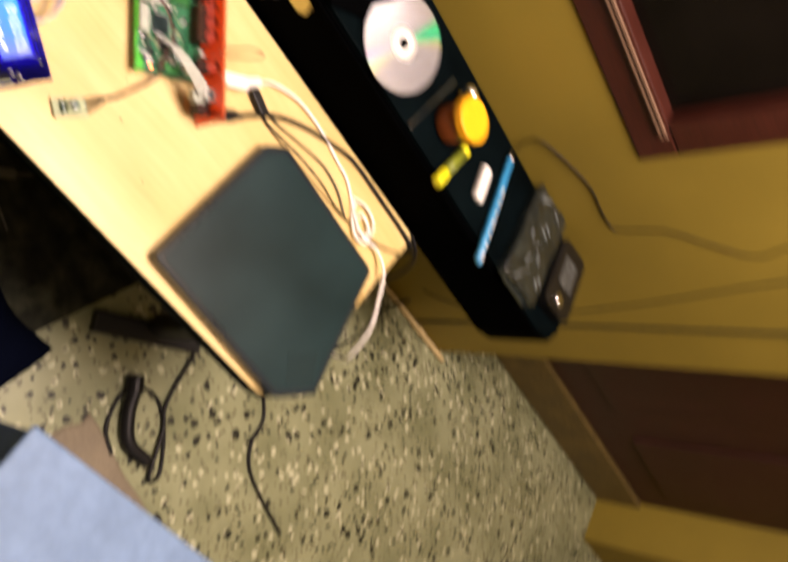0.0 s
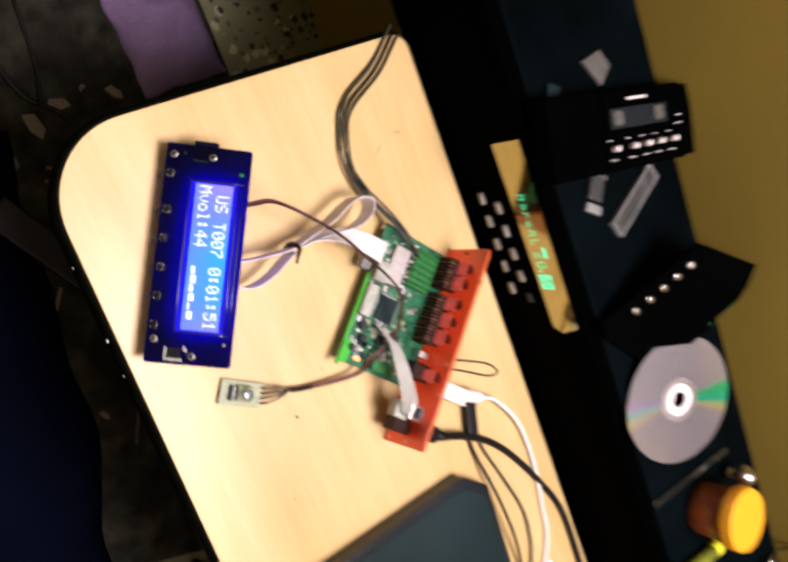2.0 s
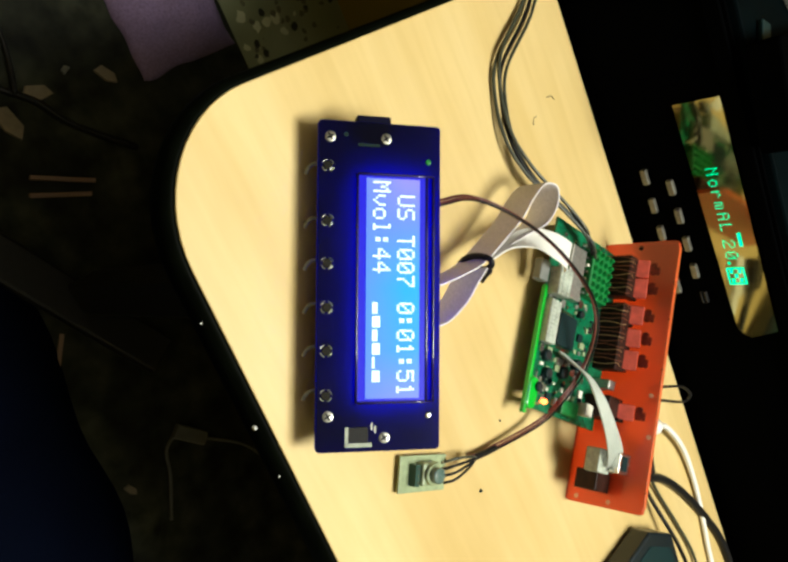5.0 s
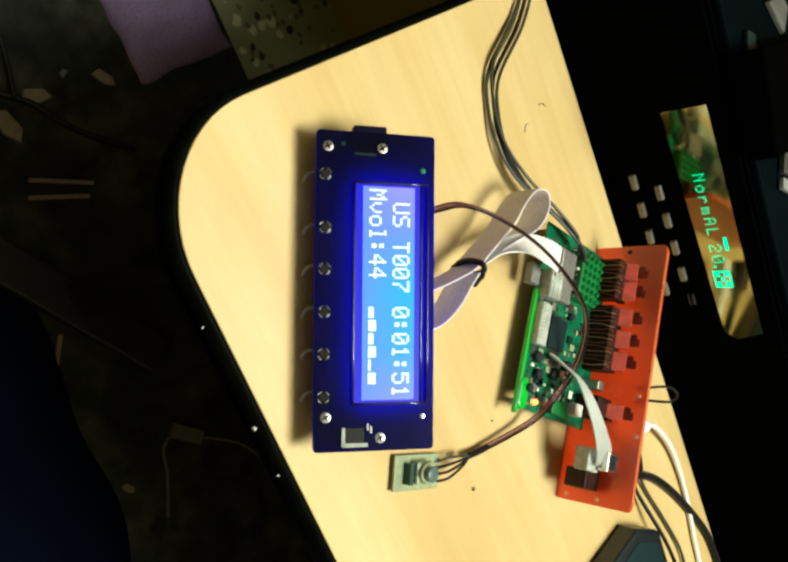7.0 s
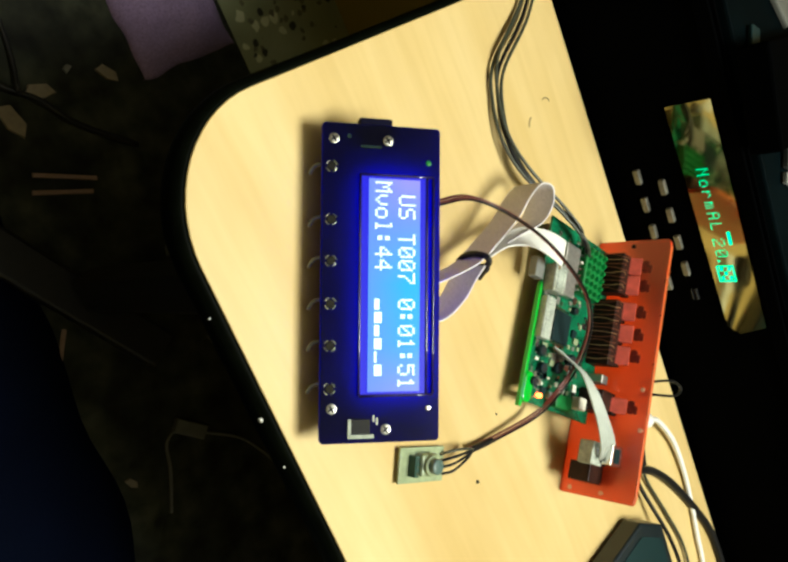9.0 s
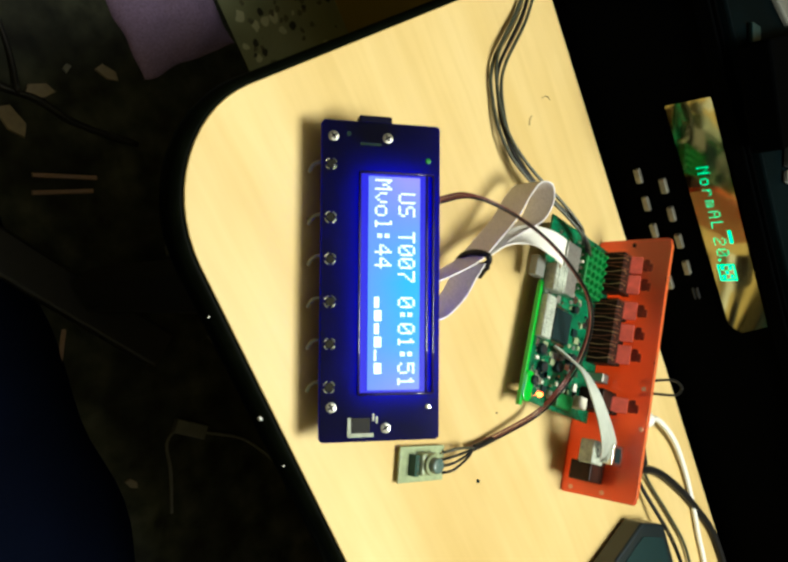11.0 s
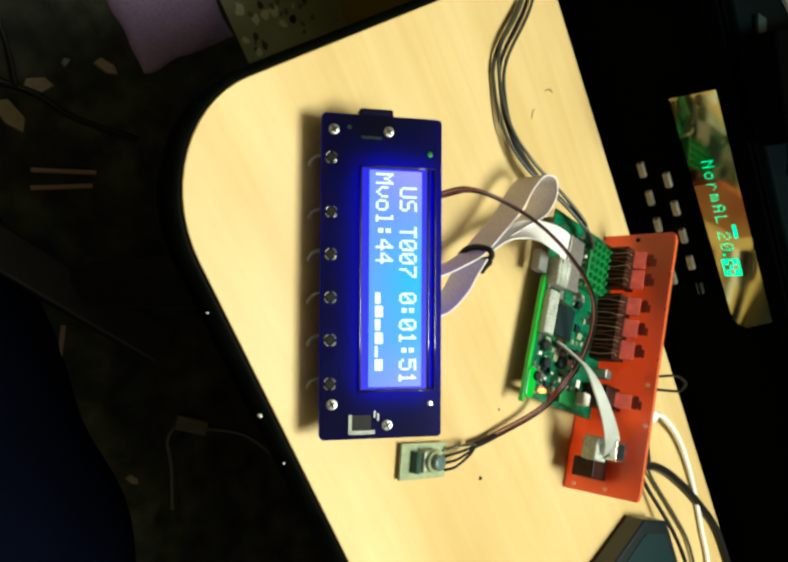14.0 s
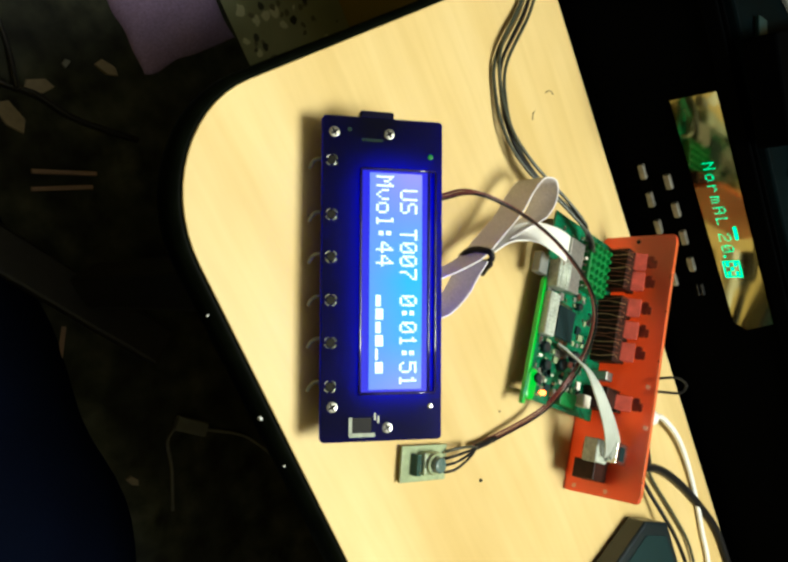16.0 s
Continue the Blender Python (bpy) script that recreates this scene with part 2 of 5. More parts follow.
NAVY = material("navy_cloth", (0.0015, 0.003, 0.010), 0.95, grain=0.3, scale=700, bump=0.4, stain=0.3, spec=0.03)
BAG = material("pale_blue_plastic", (0.19, 0.31, 0.50), 0.14, grain=0.1, scale=60, stain=0.2, stain_scale=9, bump=0.25, coat=0.8)
PAPER = material("brown_paper", (0.20, 0.165, 0.11), 0.8, grain=0.15, scale=200, stain=0.2)
PALE_WOOD = material("pale_cane", (0.55, 0.42, 0.2), 0.55, grain=0.25, scale=150)
ORANGE_LED = material("orange_led", (0.9, 0.2, 0.04), 0.3, emit=(1.0, 0.10, 0.015), power=16.0)
LIME_LED = material("lime_lens_and_lit_rim", (0.01, 0.42, 0.02), 0.3, coat=0.4, stain=0.15, stain_scale=120)
PALE_LEAD = material("pale_copper_lead", (0.30, 0.185, 0.09), 0.4, metal=0.3)
GREY_NYLON = material("grey_nylon", (0.43, 0.47, 0.39), 0.45, grain=0.25, scale=420, stain=0.3, stain_scale=160)
PALE_RIBBON = material("pale_ribbon", (0.47, 0.50, 0.44), 0.45, stain=0.1, stain_scale=80)
PEACH = material("lit_drill_edge", (0.95, 0.55, 0.36), 0.4, coat=0.3)
SHAFT = material("grey_green_shaft", (0.10, 0.16, 0.14), 0.3, coat=0.5, stain=0.2, stain_scale=100)
HEADER = material("dark_green_header", (0.01, 0.05, 0.035), 0.4, stain=0.2, stain_scale=150)
LILAC = material("lilac_cloth", (0.2, 0.14, 0.26), 0.85, grain=0.3, scale=500, bump=0.3)
FAINT = material("dusty_grey_plastic_and_glare", (0.09, 0.09, 0.075), 0.6, stain=0.3, stain_scale=60)
SMOKE = material("smoky_plastic", (0.05, 0.055, 0.052), 0.25, stain=0.3, stain_scale=80, coat=0.2)
JACK_SHADE = material("dark_red_jack_shade", (0.26, 0.022, 0.007), 0.5, stain=0.5, stain_scale=300)
RIM_NAVY = material("glossy_navy_rim", (0.012, 0.009, 0.075), 0.22, coat=0.8, stain=0.1)
FLOOR_SHADE = material("floor_shade_brown", (0.030, 0.032, 0.020), 0.8, grain=0.85, scale=38, stain=0.85, stain_scale=13, bump=0.3, spec=0.2)
PEACH_STRIP = material("peach_plastic", (0.2, 0.13, 0.09), 0.5, stain=0.2, stain_scale=60)
FROST = material("frosted_plastic_and_glint", (0.22, 0.23, 0.215), 0.5, stain=0.2, stain_scale=90)
INK = material("pale_print", (0.62, 0.62, 0.58), 0.5)


def uneven_backlight(m):
    """Lilac towards both ends of the screen, cyan-blue in the middle."""
    n, link = m.node_tree.nodes, m.node_tree.links
    coord = n.new("ShaderNodeTexCoord")
    split = n.new("ShaderNodeSeparateXYZ")
    link.new(coord.outputs["Object"], split.inputs[0])
    span = n.new("ShaderNodeMapRange")
    span.inputs["From Min"].default_value, span.inputs["From Max"].default_value = 0.0256, 0.1248
    link.new(split.outputs[0], span.inputs["Value"])
    ramp = n.new("ShaderNodeValToRGB")
    e = ramp.color_ramp.elements
    e[0].position, e[0].color = 0.0, (0.40, 0.35, 1.0, 1)
    e[1].position, e[1].color = 1.0, (0.28, 0.36, 1.0, 1)
    for spot, c in ((0.20, (0.20, 0.36, 1.0, 1)), (0.50, (0.006, 0.54, 1.0, 1)), (0.78, (0.04, 0.47, 1.0, 1))):
        one = e.new(spot)
        one.color = c
    rise = n.new("ShaderNodeMapRange")
    rise.inputs["From Min"].default_value, rise.inputs["From Max"].default_value = 0.0219, 0.0400
    rise.inputs["To Min"].default_value, rise.inputs["To Max"].default_value = 0.75, 0.0
    link.new(split.outputs[1], rise.inputs["Value"])
    blend = n.new("ShaderNodeMixRGB")
    blend.inputs[2].default_value = (0.17, 0.33, 1.0, 1)
    link.new(rise.outputs[0], blend.inputs[0])
    link.new(ramp.outputs[0], blend.inputs[1])
    link.new(span.outputs[0], ramp.inputs[0])
    link.new(blend.outputs[0], n["Principled BSDF"].inputs["Emission Color"])


uneven_backlight(SCREEN)


def disc_material():
    """Silver disc, its rainbow sheen painted into the colour by angle round the hub."""
    m = material("disc_silver_sheen", (0.66, 0.66, 0.68), 0.24, metal=0.9)
    n, link = m.node_tree.nodes, m.node_tree.links
    b = n["Principled BSDF"]
    coord = n.new("ShaderNodeTexCoord")
    split = n.new("ShaderNodeSeparateXYZ")
    link.new(coord.outputs["Object"], split.inputs[0])
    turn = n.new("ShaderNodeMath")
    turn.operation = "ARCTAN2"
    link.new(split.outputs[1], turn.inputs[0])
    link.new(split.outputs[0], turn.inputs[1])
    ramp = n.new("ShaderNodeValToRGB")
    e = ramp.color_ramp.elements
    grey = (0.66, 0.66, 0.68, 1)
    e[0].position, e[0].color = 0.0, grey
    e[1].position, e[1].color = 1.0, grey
    for at, c in SHEEN_BANDS:
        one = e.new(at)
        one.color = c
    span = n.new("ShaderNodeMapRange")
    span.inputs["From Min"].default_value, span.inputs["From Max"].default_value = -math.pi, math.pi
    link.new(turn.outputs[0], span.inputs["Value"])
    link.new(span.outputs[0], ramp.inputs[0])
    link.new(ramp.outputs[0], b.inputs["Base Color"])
    return m


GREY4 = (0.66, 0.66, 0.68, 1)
SHEEN_BANDS = ((0.17, GREY4), (0.190, (0.8, 0.62, 0.95, 1)), (0.212, (0.45, 0.95, 0.9, 1)), (0.236, (0.95, 0.9, 0.5, 1)), (0.255, GREY4),
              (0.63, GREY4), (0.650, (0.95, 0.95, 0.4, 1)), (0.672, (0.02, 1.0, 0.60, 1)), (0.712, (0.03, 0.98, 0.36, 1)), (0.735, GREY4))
DISC = disc_material()


# ---- mesh helpers ----
def part(name, bm, mat, parent=None, label="", smooth=False):
    mesh = bpy.data.meshes.new(name)
    bmesh.ops.recalc_face_normals(bm, faces=bm.faces)
    bm.to_mesh(mesh)
    bm.free()
    if smooth:
        mesh.polygons.foreach_set("use_smooth", [True] * len(mesh.polygons))
    if mat:
        mesh.materials.append(mat)
    ob = new(name, mesh)
    if parent:
        ob.parent = parent
    if label:
        tagged(ob, label)
    return ob


def thing(name, matrix, label, category, group="", kind=""):
    ob = new(name)
    ob.empty_display_size = 0.02
    ob.matrix_world = matrix
    return tagged(ob, label, category, group, kind)


def box(size, at=(0, 0, 0), turn=None, bevel=0.0, bm=None):
    bm = bm or bmesh.new()
    m = Matrix.Translation(at) @ (turn or Matrix()) @ Matrix.Diagonal((*size, 1))
    made = bmesh.ops.create_cube(bm, size=1, matrix=m)
    if bevel:
        edges = list({e for v in made["verts"] for e in v.link_edges})
        bmesh.ops.bevel(bm, geom=edges, offset=bevel, segments=2, affect="EDGES", profile=0.5)
    return bm


def rod(r, h, at=(0, 0, 0), turn=None, r2=None, n=20, bm=None, bevel=0.0):
    """A cylinder or cone with its foot at the given place, along its own z."""
    bm = bm or bmesh.new()
    m = Matrix.Translation(at) @ (turn or Matrix()) @ Matrix.Translation((0, 0, h / 2))
    made = bmesh.ops.create_cone(bm, cap_ends=True, segments=n, radius1=r, radius2=r if r2 is None else r2, depth=h, matrix=m)
    if bevel:
        edges = [e for e in {e for v in made["verts"] for e in v.link_edges} if len(e.link_faces) == 2 and e.calc_face_angle(0) > 0.8]
        bmesh.ops.bevel(bm, geom=edges, offset=bevel, segments=2, affect="EDGES", profile=0.5)
    return bm


def outline_plate(points, z0, z1, bevel=0.0, bm=None):
    """A plate from a closed outline of (x, y), between two heights."""
    bm = bm or bmesh.new()
    low = [bm.verts.new((x, y, z0)) for x, y in points]
    face = bm.faces.new(low)
    got = bmesh.ops.extrude_face_region(bm, geom=[face])
    top = [v for v in got["geom"] if isinstance(v, bmesh.types.BMVert)]
    bmesh.ops.translate(bm, verts=top, vec=(0, 0, z1 - z0))
    if bevel:
        edges = [e for e in bm.edges if all(v in set(top) for v in e.verts)]
        bmesh.ops.bevel(bm, geom=edges, offset=bevel, segments=2, affect="EDGES", profile=0.5)
    return bm


def round_rect(x0, y0, x1, y1, r, n=6):
    pts = []
    for cx, cy, a0 in ((x1 - r, y1 - r, 0), (x0 + r, y1 - r, 90), (x0 + r, y0 + r, 180), (x1 - r, y0 + r, 270)):
        for k in range(n + 1):
            a = radians(a0 + 90 * k / n)
            pts.append((cx + r * math.cos(a), cy + r * math.sin(a)))
    return pts


def frame_plate(x0, y0, x1, y1, w, z0, z1, bm=None):
    """A rectangular rim of width w."""
    bm = bm or bmesh.new()
    cx, cy, h, zc = (x0 + x1) / 2, (y0 + y1) / 2, z1 - z0, (z0 + z1) / 2
    box((x1 - x0, w, h), (cx, y0 + w / 2, zc), bm=bm)
    box((x1 - x0, w, h), (cx, y1 - w / 2, zc), bm=bm)
    box((w, y1 - y0 - 2 * w, h), (x0 + w / 2, cy, zc), bm=bm)
    box((w, y1 - y0 - 2 * w, h), (x1 - w / 2, cy, zc), bm=bm)
    return bm


def glide(points, steps=8):
    """A smooth line through the points."""
    p = [Vector(q) for q in points]
    p = [p[0] * 2 - p[1], *p, p[-1] * 2 - p[-2]]
    out = []
    for i in range(1, len(p) - 2):
        a, b, c, d = p[i - 1], p[i], p[i + 1], p[i + 2]
        for k in range(steps):
            t = k / steps
            out.append(0.5 * (2 * b + (c - a) * t + (2 * a - 5 * b + 4 * c - d) * t * t + (3 * b - a - 3 * c + d) * t ** 3))
    return out + [p[-2]]


def tube(points, r, n=8, steps=8, bm=None):
    bm = bm or bmesh.new()
    line = glide(points, steps)
    side = Vector((0.31, 0.2, 0.93))
    rings = []
    for i, q in enumerate(line):
        ahead = (line[min(i + 1, len(line) - 1)] - line[max(i - 1, 0)]).normalized()
        side = (side - ahead * side.dot(ahead)).normalized()
        other = ahead.cross(side)
        rings.append([bm.verts.new(q + r * (side * math.cos(a) + other * math.sin(a))) for a in (2 * math.pi * k / n for k in range(n))])
    for a, b in zip(rings, rings[1:]):
        for k in range(n):
            bm.faces.new((a[k], a[(k + 1) % n], b[(k + 1) % n], b[k]))
    bm.faces.new(rings[0])
    bm.faces.new(rings[-1][::-1])
    return bm


def strap(points, wide, thick, up=(0, 0, 1), steps=8, wires=10, bm=None):
    """A flat ribbon of side-by-side wires along the points; up is the way across it, one for all or one a point."""
    bm = bm or bmesh.new()
    line = glide(points, steps)
    ups = glide(up, steps) if isinstance(up[0], (tuple, list)) else [Vector(up)] * len(line)
    section = []
    for side in (-1, 1):
        for w in range(2 * wires + 1):
            section.append((side * -1 * (w / (2 * wires) * 2 - 1), side * (1.0 if w % 2 else 0.45)))
    rings = []
    for i, q in enumerate(line):
        ahead = (line[min(i + 1, len(line) - 1)] - line[max(i - 1, 0)]).normalized()
        across = (ups[i] - ahead * ups[i].dot(ahead)).normalized()
        flat = ahead.cross(across)
        rings.append([bm.verts.new(q + across * wide / 2 * s + flat * thick / 2 * h) for s, h in section])
    m = len(section)
    for a, b in zip(rings, rings[1:]):
        for k in range(m):
            bm.faces.new((a[k], a[(k + 1) % m], b[(k + 1) % m], b[k]))
    bm.faces.new(rings[0])
    bm.faces.new(rings[-1][::-1])
    return bm


def wire_beside(points, off, r, up, steps=6):
    """A round wire that keeps a sideways distance from the line through the points."""
    line = [Vector(p) for p in points]
    run = []
    for i, q in enumerate(line):
        ahead = (line[min(i + 1, len(line) - 1)] - line[max(i - 1, 0)]).normalized()
        run.append(q + (Vector(up) - ahead * ahead.dot(Vector(up))).normalized() * off)
    return tube(run, r, 7, steps)


# five by seven dots for each sign
DOTS = {"U": "10001 10001 10001 10001 10001 10001 01110", "S": "01111 10000 10000 01110 00001 00001 11110", "T": "11111 00100 00100 00100 00100 00100 00100",
        "0": "01110 10001 10011 10101 11001 10001 01110", "7": "11111 00001 00010 00100 01000 01000 01000", ":": "00000 01100 01100 00000 01100 01100 00000",
        "1": "00100 01100 00100 00100 00100 00100 01110", "5": "11111 10000 11110 00001 00001 10001 01110", "M": "10001 11011 10101 10101 10001 10001 10001",
        "v": "00000 00000 10001 10001 10001 01010 00100", "o": "00000 00000 01110 10001 10001 10001 01110", "l": "01100 00100 00100 00100 00100 00100 01110",
        "4": "00010 00110 01010 10010 11111 00010 00010",
        "N": "10001 11001 10101 10011 10001 10001 10001", "r": "00000 00000 10110 11001 10000 10000 10000", "m": "00000 00000 11010 10101 10101 10101 10101",
        "A": "01110 10001 10001 11111 10001 10001 10001", "L": "10000 10000 10000 10000 10000 10000 11111", "2": "01110 10001 00001 00110 01000 10000 11111"}


def dotted(text, x0, y0, cell, pitch_x, pitch_y, z, bm, fill=0.84):
    """Signs of lit dots, one box a dot."""
    for k, sign in enumerate(text):
        for row, dots in enumerate(DOTS.get(sign, "").split()):
            for col, on in enumerate(dots):
                if on == "1":
                    box((pitch_x * fill, pitch_y * fill, 0.0001), (x0 + cell * k + pitch_x * (col + 0.5), y0 + pitch_y * (6.5 - row), z), bm=bm)
    return bm


def at(x, y, z, rx=0, ry=0, rz=0):
    """A pose over the table top."""
    return pose(x, y, TABLE + z, rx, ry, rz)


def over(points):
    return [(x, y, TABLE + z) for x, y, z in points]


def cable(name, points, r, mat, label, category="cable", parent=None):
    ob = part(name, tube(over(points), r), mat, parent, smooth=True)
    return tagged(ob, label, category) if not parent else ob


# ---- the room ----
def slab(name, x0, y0, z0, x1, y1, z1, mat, label, category):
    ob = part(name, box((x1 - x0, y1 - y0, z1 - z0), ((x0 + x1) / 2, (y0 + y1) / 2, (z0 + z1) / 2)), mat)
    return tagged(ob, label, category, kind="structure")


WALL_Y = 0.46
slab("floor", -2.4, -2.4, -0.1, 2.8, 1.0, 0.0, TERRAZZO, "grey-cream terrazzo floor with dark stone chips", "floor")
FX0, FX1, FZ0, FZ1, FW, FD = -0.75, 0.504, 0.2815, 1.15, 0.055, 0.070
north = bmesh.new()
for x0, x1, z0, z1 in ((-2.4, FX0, 0.0, 2.7), (FX1, 1.0, 0.0, 2.7), (FX0, FX1, 0.0, TABLE + FZ0), (FX0, FX1, TABLE + FZ1, 2.7)):
    box((x1 - x0, 0.72 - WALL_Y, z1 - z0), ((x0 + x1) / 2, (WALL_Y + 0.72) / 2, (z0 + z1) / 2), bm=north)
bmesh.ops.remove_doubles(north, verts=north.verts[:], dist=0.0001)
tagged(part("wall_north", north, WALL_PAINT), "ochre painted wall behind the table", "wall", kind="structure")
slab("wall_over_door", 1.0, WALL_Y, 2.1, 1.95, 0.72, 2.7, WALL_PAINT, "ochre painted wall above the maroon door", "wall")
slab("wall_beside_door", 1.95, WALL_Y, 0.0, 2.8, 0.72, 2.7, WALL_PAINT, "ochre painted wall beside the maroon door", "wall")
slab("wall_south", -2.4, -2.52, 0.0, 2.8, -2.4, 2.7, WALL_PAINT, "ochre painted wall closing the room", "wall")
slab("wall_west", -2.52, -2.52, 0.0, -2.4, 0.72, 2.7, WALL_PAINT, "ochre painted side wall of the room", "wall")
slab("wall_east", 2.8, -2.52, 0.0, 2.92, 0.72, 2.7, WALL_PAINT, "ochre painted side wall by the door", "wall")
# ceiling out of view, kept pale to bounce fill light into the shadows
slab("ceiling", -2.52, -2.52, 2.7, 2.92, 0.72, 2.8, CEIL_PAINT, "unseen ceiling, pale to bounce fill light", "ceiling")

door = thing("door_1", pose(1.0, 0.60, 0), "closed maroon wooden door set back in the wall", "door", kind="structure")
part("door_leaf", box((0.95, 0.04, 1.95), (0.475, 0.03, 1.115), bevel=0.004), DOOR_WOOD, door)
part("bottom_rail", box((0.95, 0.05, 0.14), (0.475, 0.02, 0.072), bevel=0.004), RAIL_WOOD, door, "worn brown board along the foot")
for x, w in ((0.25, 0.3), (0.70, 0.3)):
    for z, h in ((0.55, 0.6), (1.45, 0.8)):
        part("door_panel", box((w, 0.012, h), (x, 0.006, z), bevel=0.004), DOOR_WOOD, door)

# dark pane set into the wall opening
pane = thing("window_1", at(0.0, WALL_Y, 0), "dark glazed window in a mahogany frame with beige bead", "window", kind="structure")
part("window_frame", box((FX1 - FX0, FD, FW), ((FX0 + FX1) / 2, FD / 2 - 0.003, FZ0 + FW / 2), bevel=0.003), FRAME_WOOD, pane)
part("window_frame", box((FX1 - FX0, FD, FW), ((FX0 + FX1) / 2, FD / 2 - 0.003, FZ1 - FW / 2), bevel=0.003), FRAME_WOOD, pane)
part("window_frame", box((FW, FD, FZ1 - FZ0 - 2 * FW), (FX1 - FW / 2, FD / 2 - 0.003, (FZ0 + FZ1) / 2), bevel=0.003), FRAME_WOOD, pane)
part("window_frame", box((FW, FD, FZ1 - FZ0 - 2 * FW), (FX0 + FW / 2, FD / 2 - 0.003, (FZ0 + FZ1) / 2), bevel=0.003), FRAME_WOOD, pane)
part("pane", box((FX1 - FX0 - 2 * FW, 0.008, FZ1 - FZ0 - 2 * FW), ((FX0 + FX1) / 2, 0.030, (FZ0 + FZ1) / 2)), DARK_GLASS, pane)
part("back_board", box((FX1 - FX0, 0.02, FZ1 - FZ0), ((FX0 + FX1) / 2, 0.085, (FZ0 + FZ1) / 2)), FRAME_WOOD, pane)
for dz in (0.0, 0.006):
    part("bead", box((FX1 - FX0 - 0.075, 0.006, 0.003), ((FX0 + FX1) / 2, -0.0045, FZ0 + 0.043 + dz)), BEIGE_TRIM, pane, "pale beige bead")

part("latch", rod(0.008, 0.010, (0.060, -0.001, FZ0 + 0.017), pose(0, 0, 0, 90), r2=0.006, n=16, bevel=0.002), BEIGE_TRIM, pane, "small worn beige latch knob", True)
# ---- the table ----
table = thing("low_table", at(0, 0, 0), "low table with a pale birch top and black steel legs", "table")


def round_corners(corners, n=14):
    """A closed outline from (x, y, radius) corners, counter-clockwise."""
    pts = []
    for k, (x, y, r) in enumerate(corners):
        p = Vector((x, y))
        a = (Vector(corners[k - 1][:2]) - p).normalized()
        b = (Vector(corners[(k + 1) % len(corners)][:2]) - p).normalized()
        half = a.angle(b) / 2
        centre = p + (a + b).normalized() * r / math.sin(half)
        u, w = p + a * r / math.tan(half) - centre, p + b * r / math.tan(half) - centre
        turn = u.angle(w)
        for i in range(n + 1):
            t = i / n
            q = centre + (u * math.sin((1 - t) * turn) + w * math.sin(t * turn)) / math.sin(turn)
            pts.append((q.x, q.y))
    return pts


def grown(points, d):
    """The outline pushed outwards by d."""
    out = []
    for k, (x, y) in enumerate(points):
        (ax, ay), (bx, by) = points[k - 1], points[(k + 1) % len(points)]
        t = Vector((bx - ax, by - ay)).normalized()
        out.append((x + t.y * d, y - t.x * d))
    return out


TOP_EDGE = round_corners(((-0.2145, -0.0385, 0.060), (0.400, -0.0616, 0.050), (0.454, 0.279, 0.010), (-0.200, 0.279, 0.016)))
part("tabletop", outline_plate(TOP_EDGE, -0.018, 0.0, 0.0006), BIRCH, table)
band = bmesh.new()
rings = [[band.verts.new((x, y, z)) for x, y in grown(TOP_EDGE, d)] for d, z in
         ((0.0002, -0.0008), (0.0018, -0.0009), (0.0038, -0.0026), (0.0049, -0.0060), (0.0050, -0.0100), (0.0042, -0.0145), (0.0022, -0.0175), (0.0002, -0.0182))]
for low, high in zip(rings, rings[1:] + rings[:1]):
    for k in range(len(low)):
        band.faces.new((low[k], low[(k + 1) % len(low)], high[(k + 1) % len(low)], high[k]))
part("edge_strip", band, EDGE_BAND, table, "rounded dark edge moulding", True)
for x in (-0.10, 0.385):
    leg = part("leg_frame", box((0.03, 0.03, TABLE - 0.036), (x, 0.04, -(TABLE + 0.0) / 2 + 0.001), bevel=0.003), BLACK_METAL, table)
    part("foot_bar", box((0.19, 0.035, 0.018), (0, 0, 0), pose(0, 0, 0, 0, 0, 27), bevel=0.003), BLACK_METAL, leg).location = (x, 0.025, -TABLE + 0.011)
    part("leg_frame", box((0.03, 0.03, TABLE - 0.02), (x, 0.20, -(TABLE + 0.018) / 2 + 0.001), bevel=0.003), BLACK_METAL, table)
    part("rail", box((0.025, 0.2, 0.014), (x, 0.12, -0.0255)), BLACK_METAL, table)


# ---- the display unit ----
DEVICE = Matrix(((0.8441, 0.4661, -0.2651, -0.185), (-0.5362, 0.7377, -0.4102, 0.041), (0.0044, 0.4885, 0.8726, TABLE + 0.0142), (0, 0, 0, 1)))
unit = thing("display_unit", DEVICE, "black front panel with a lit blue text display and buttons", "display")
PW, PH = 0.1484, 0.0570
panel = part("front_panel", outline_plate(round_rect(0, 0, PW, PH, 0.002, 4), -0.003, 0.0, 0.0004), PANEL_BLACK, unit)
rim = bmesh.new()
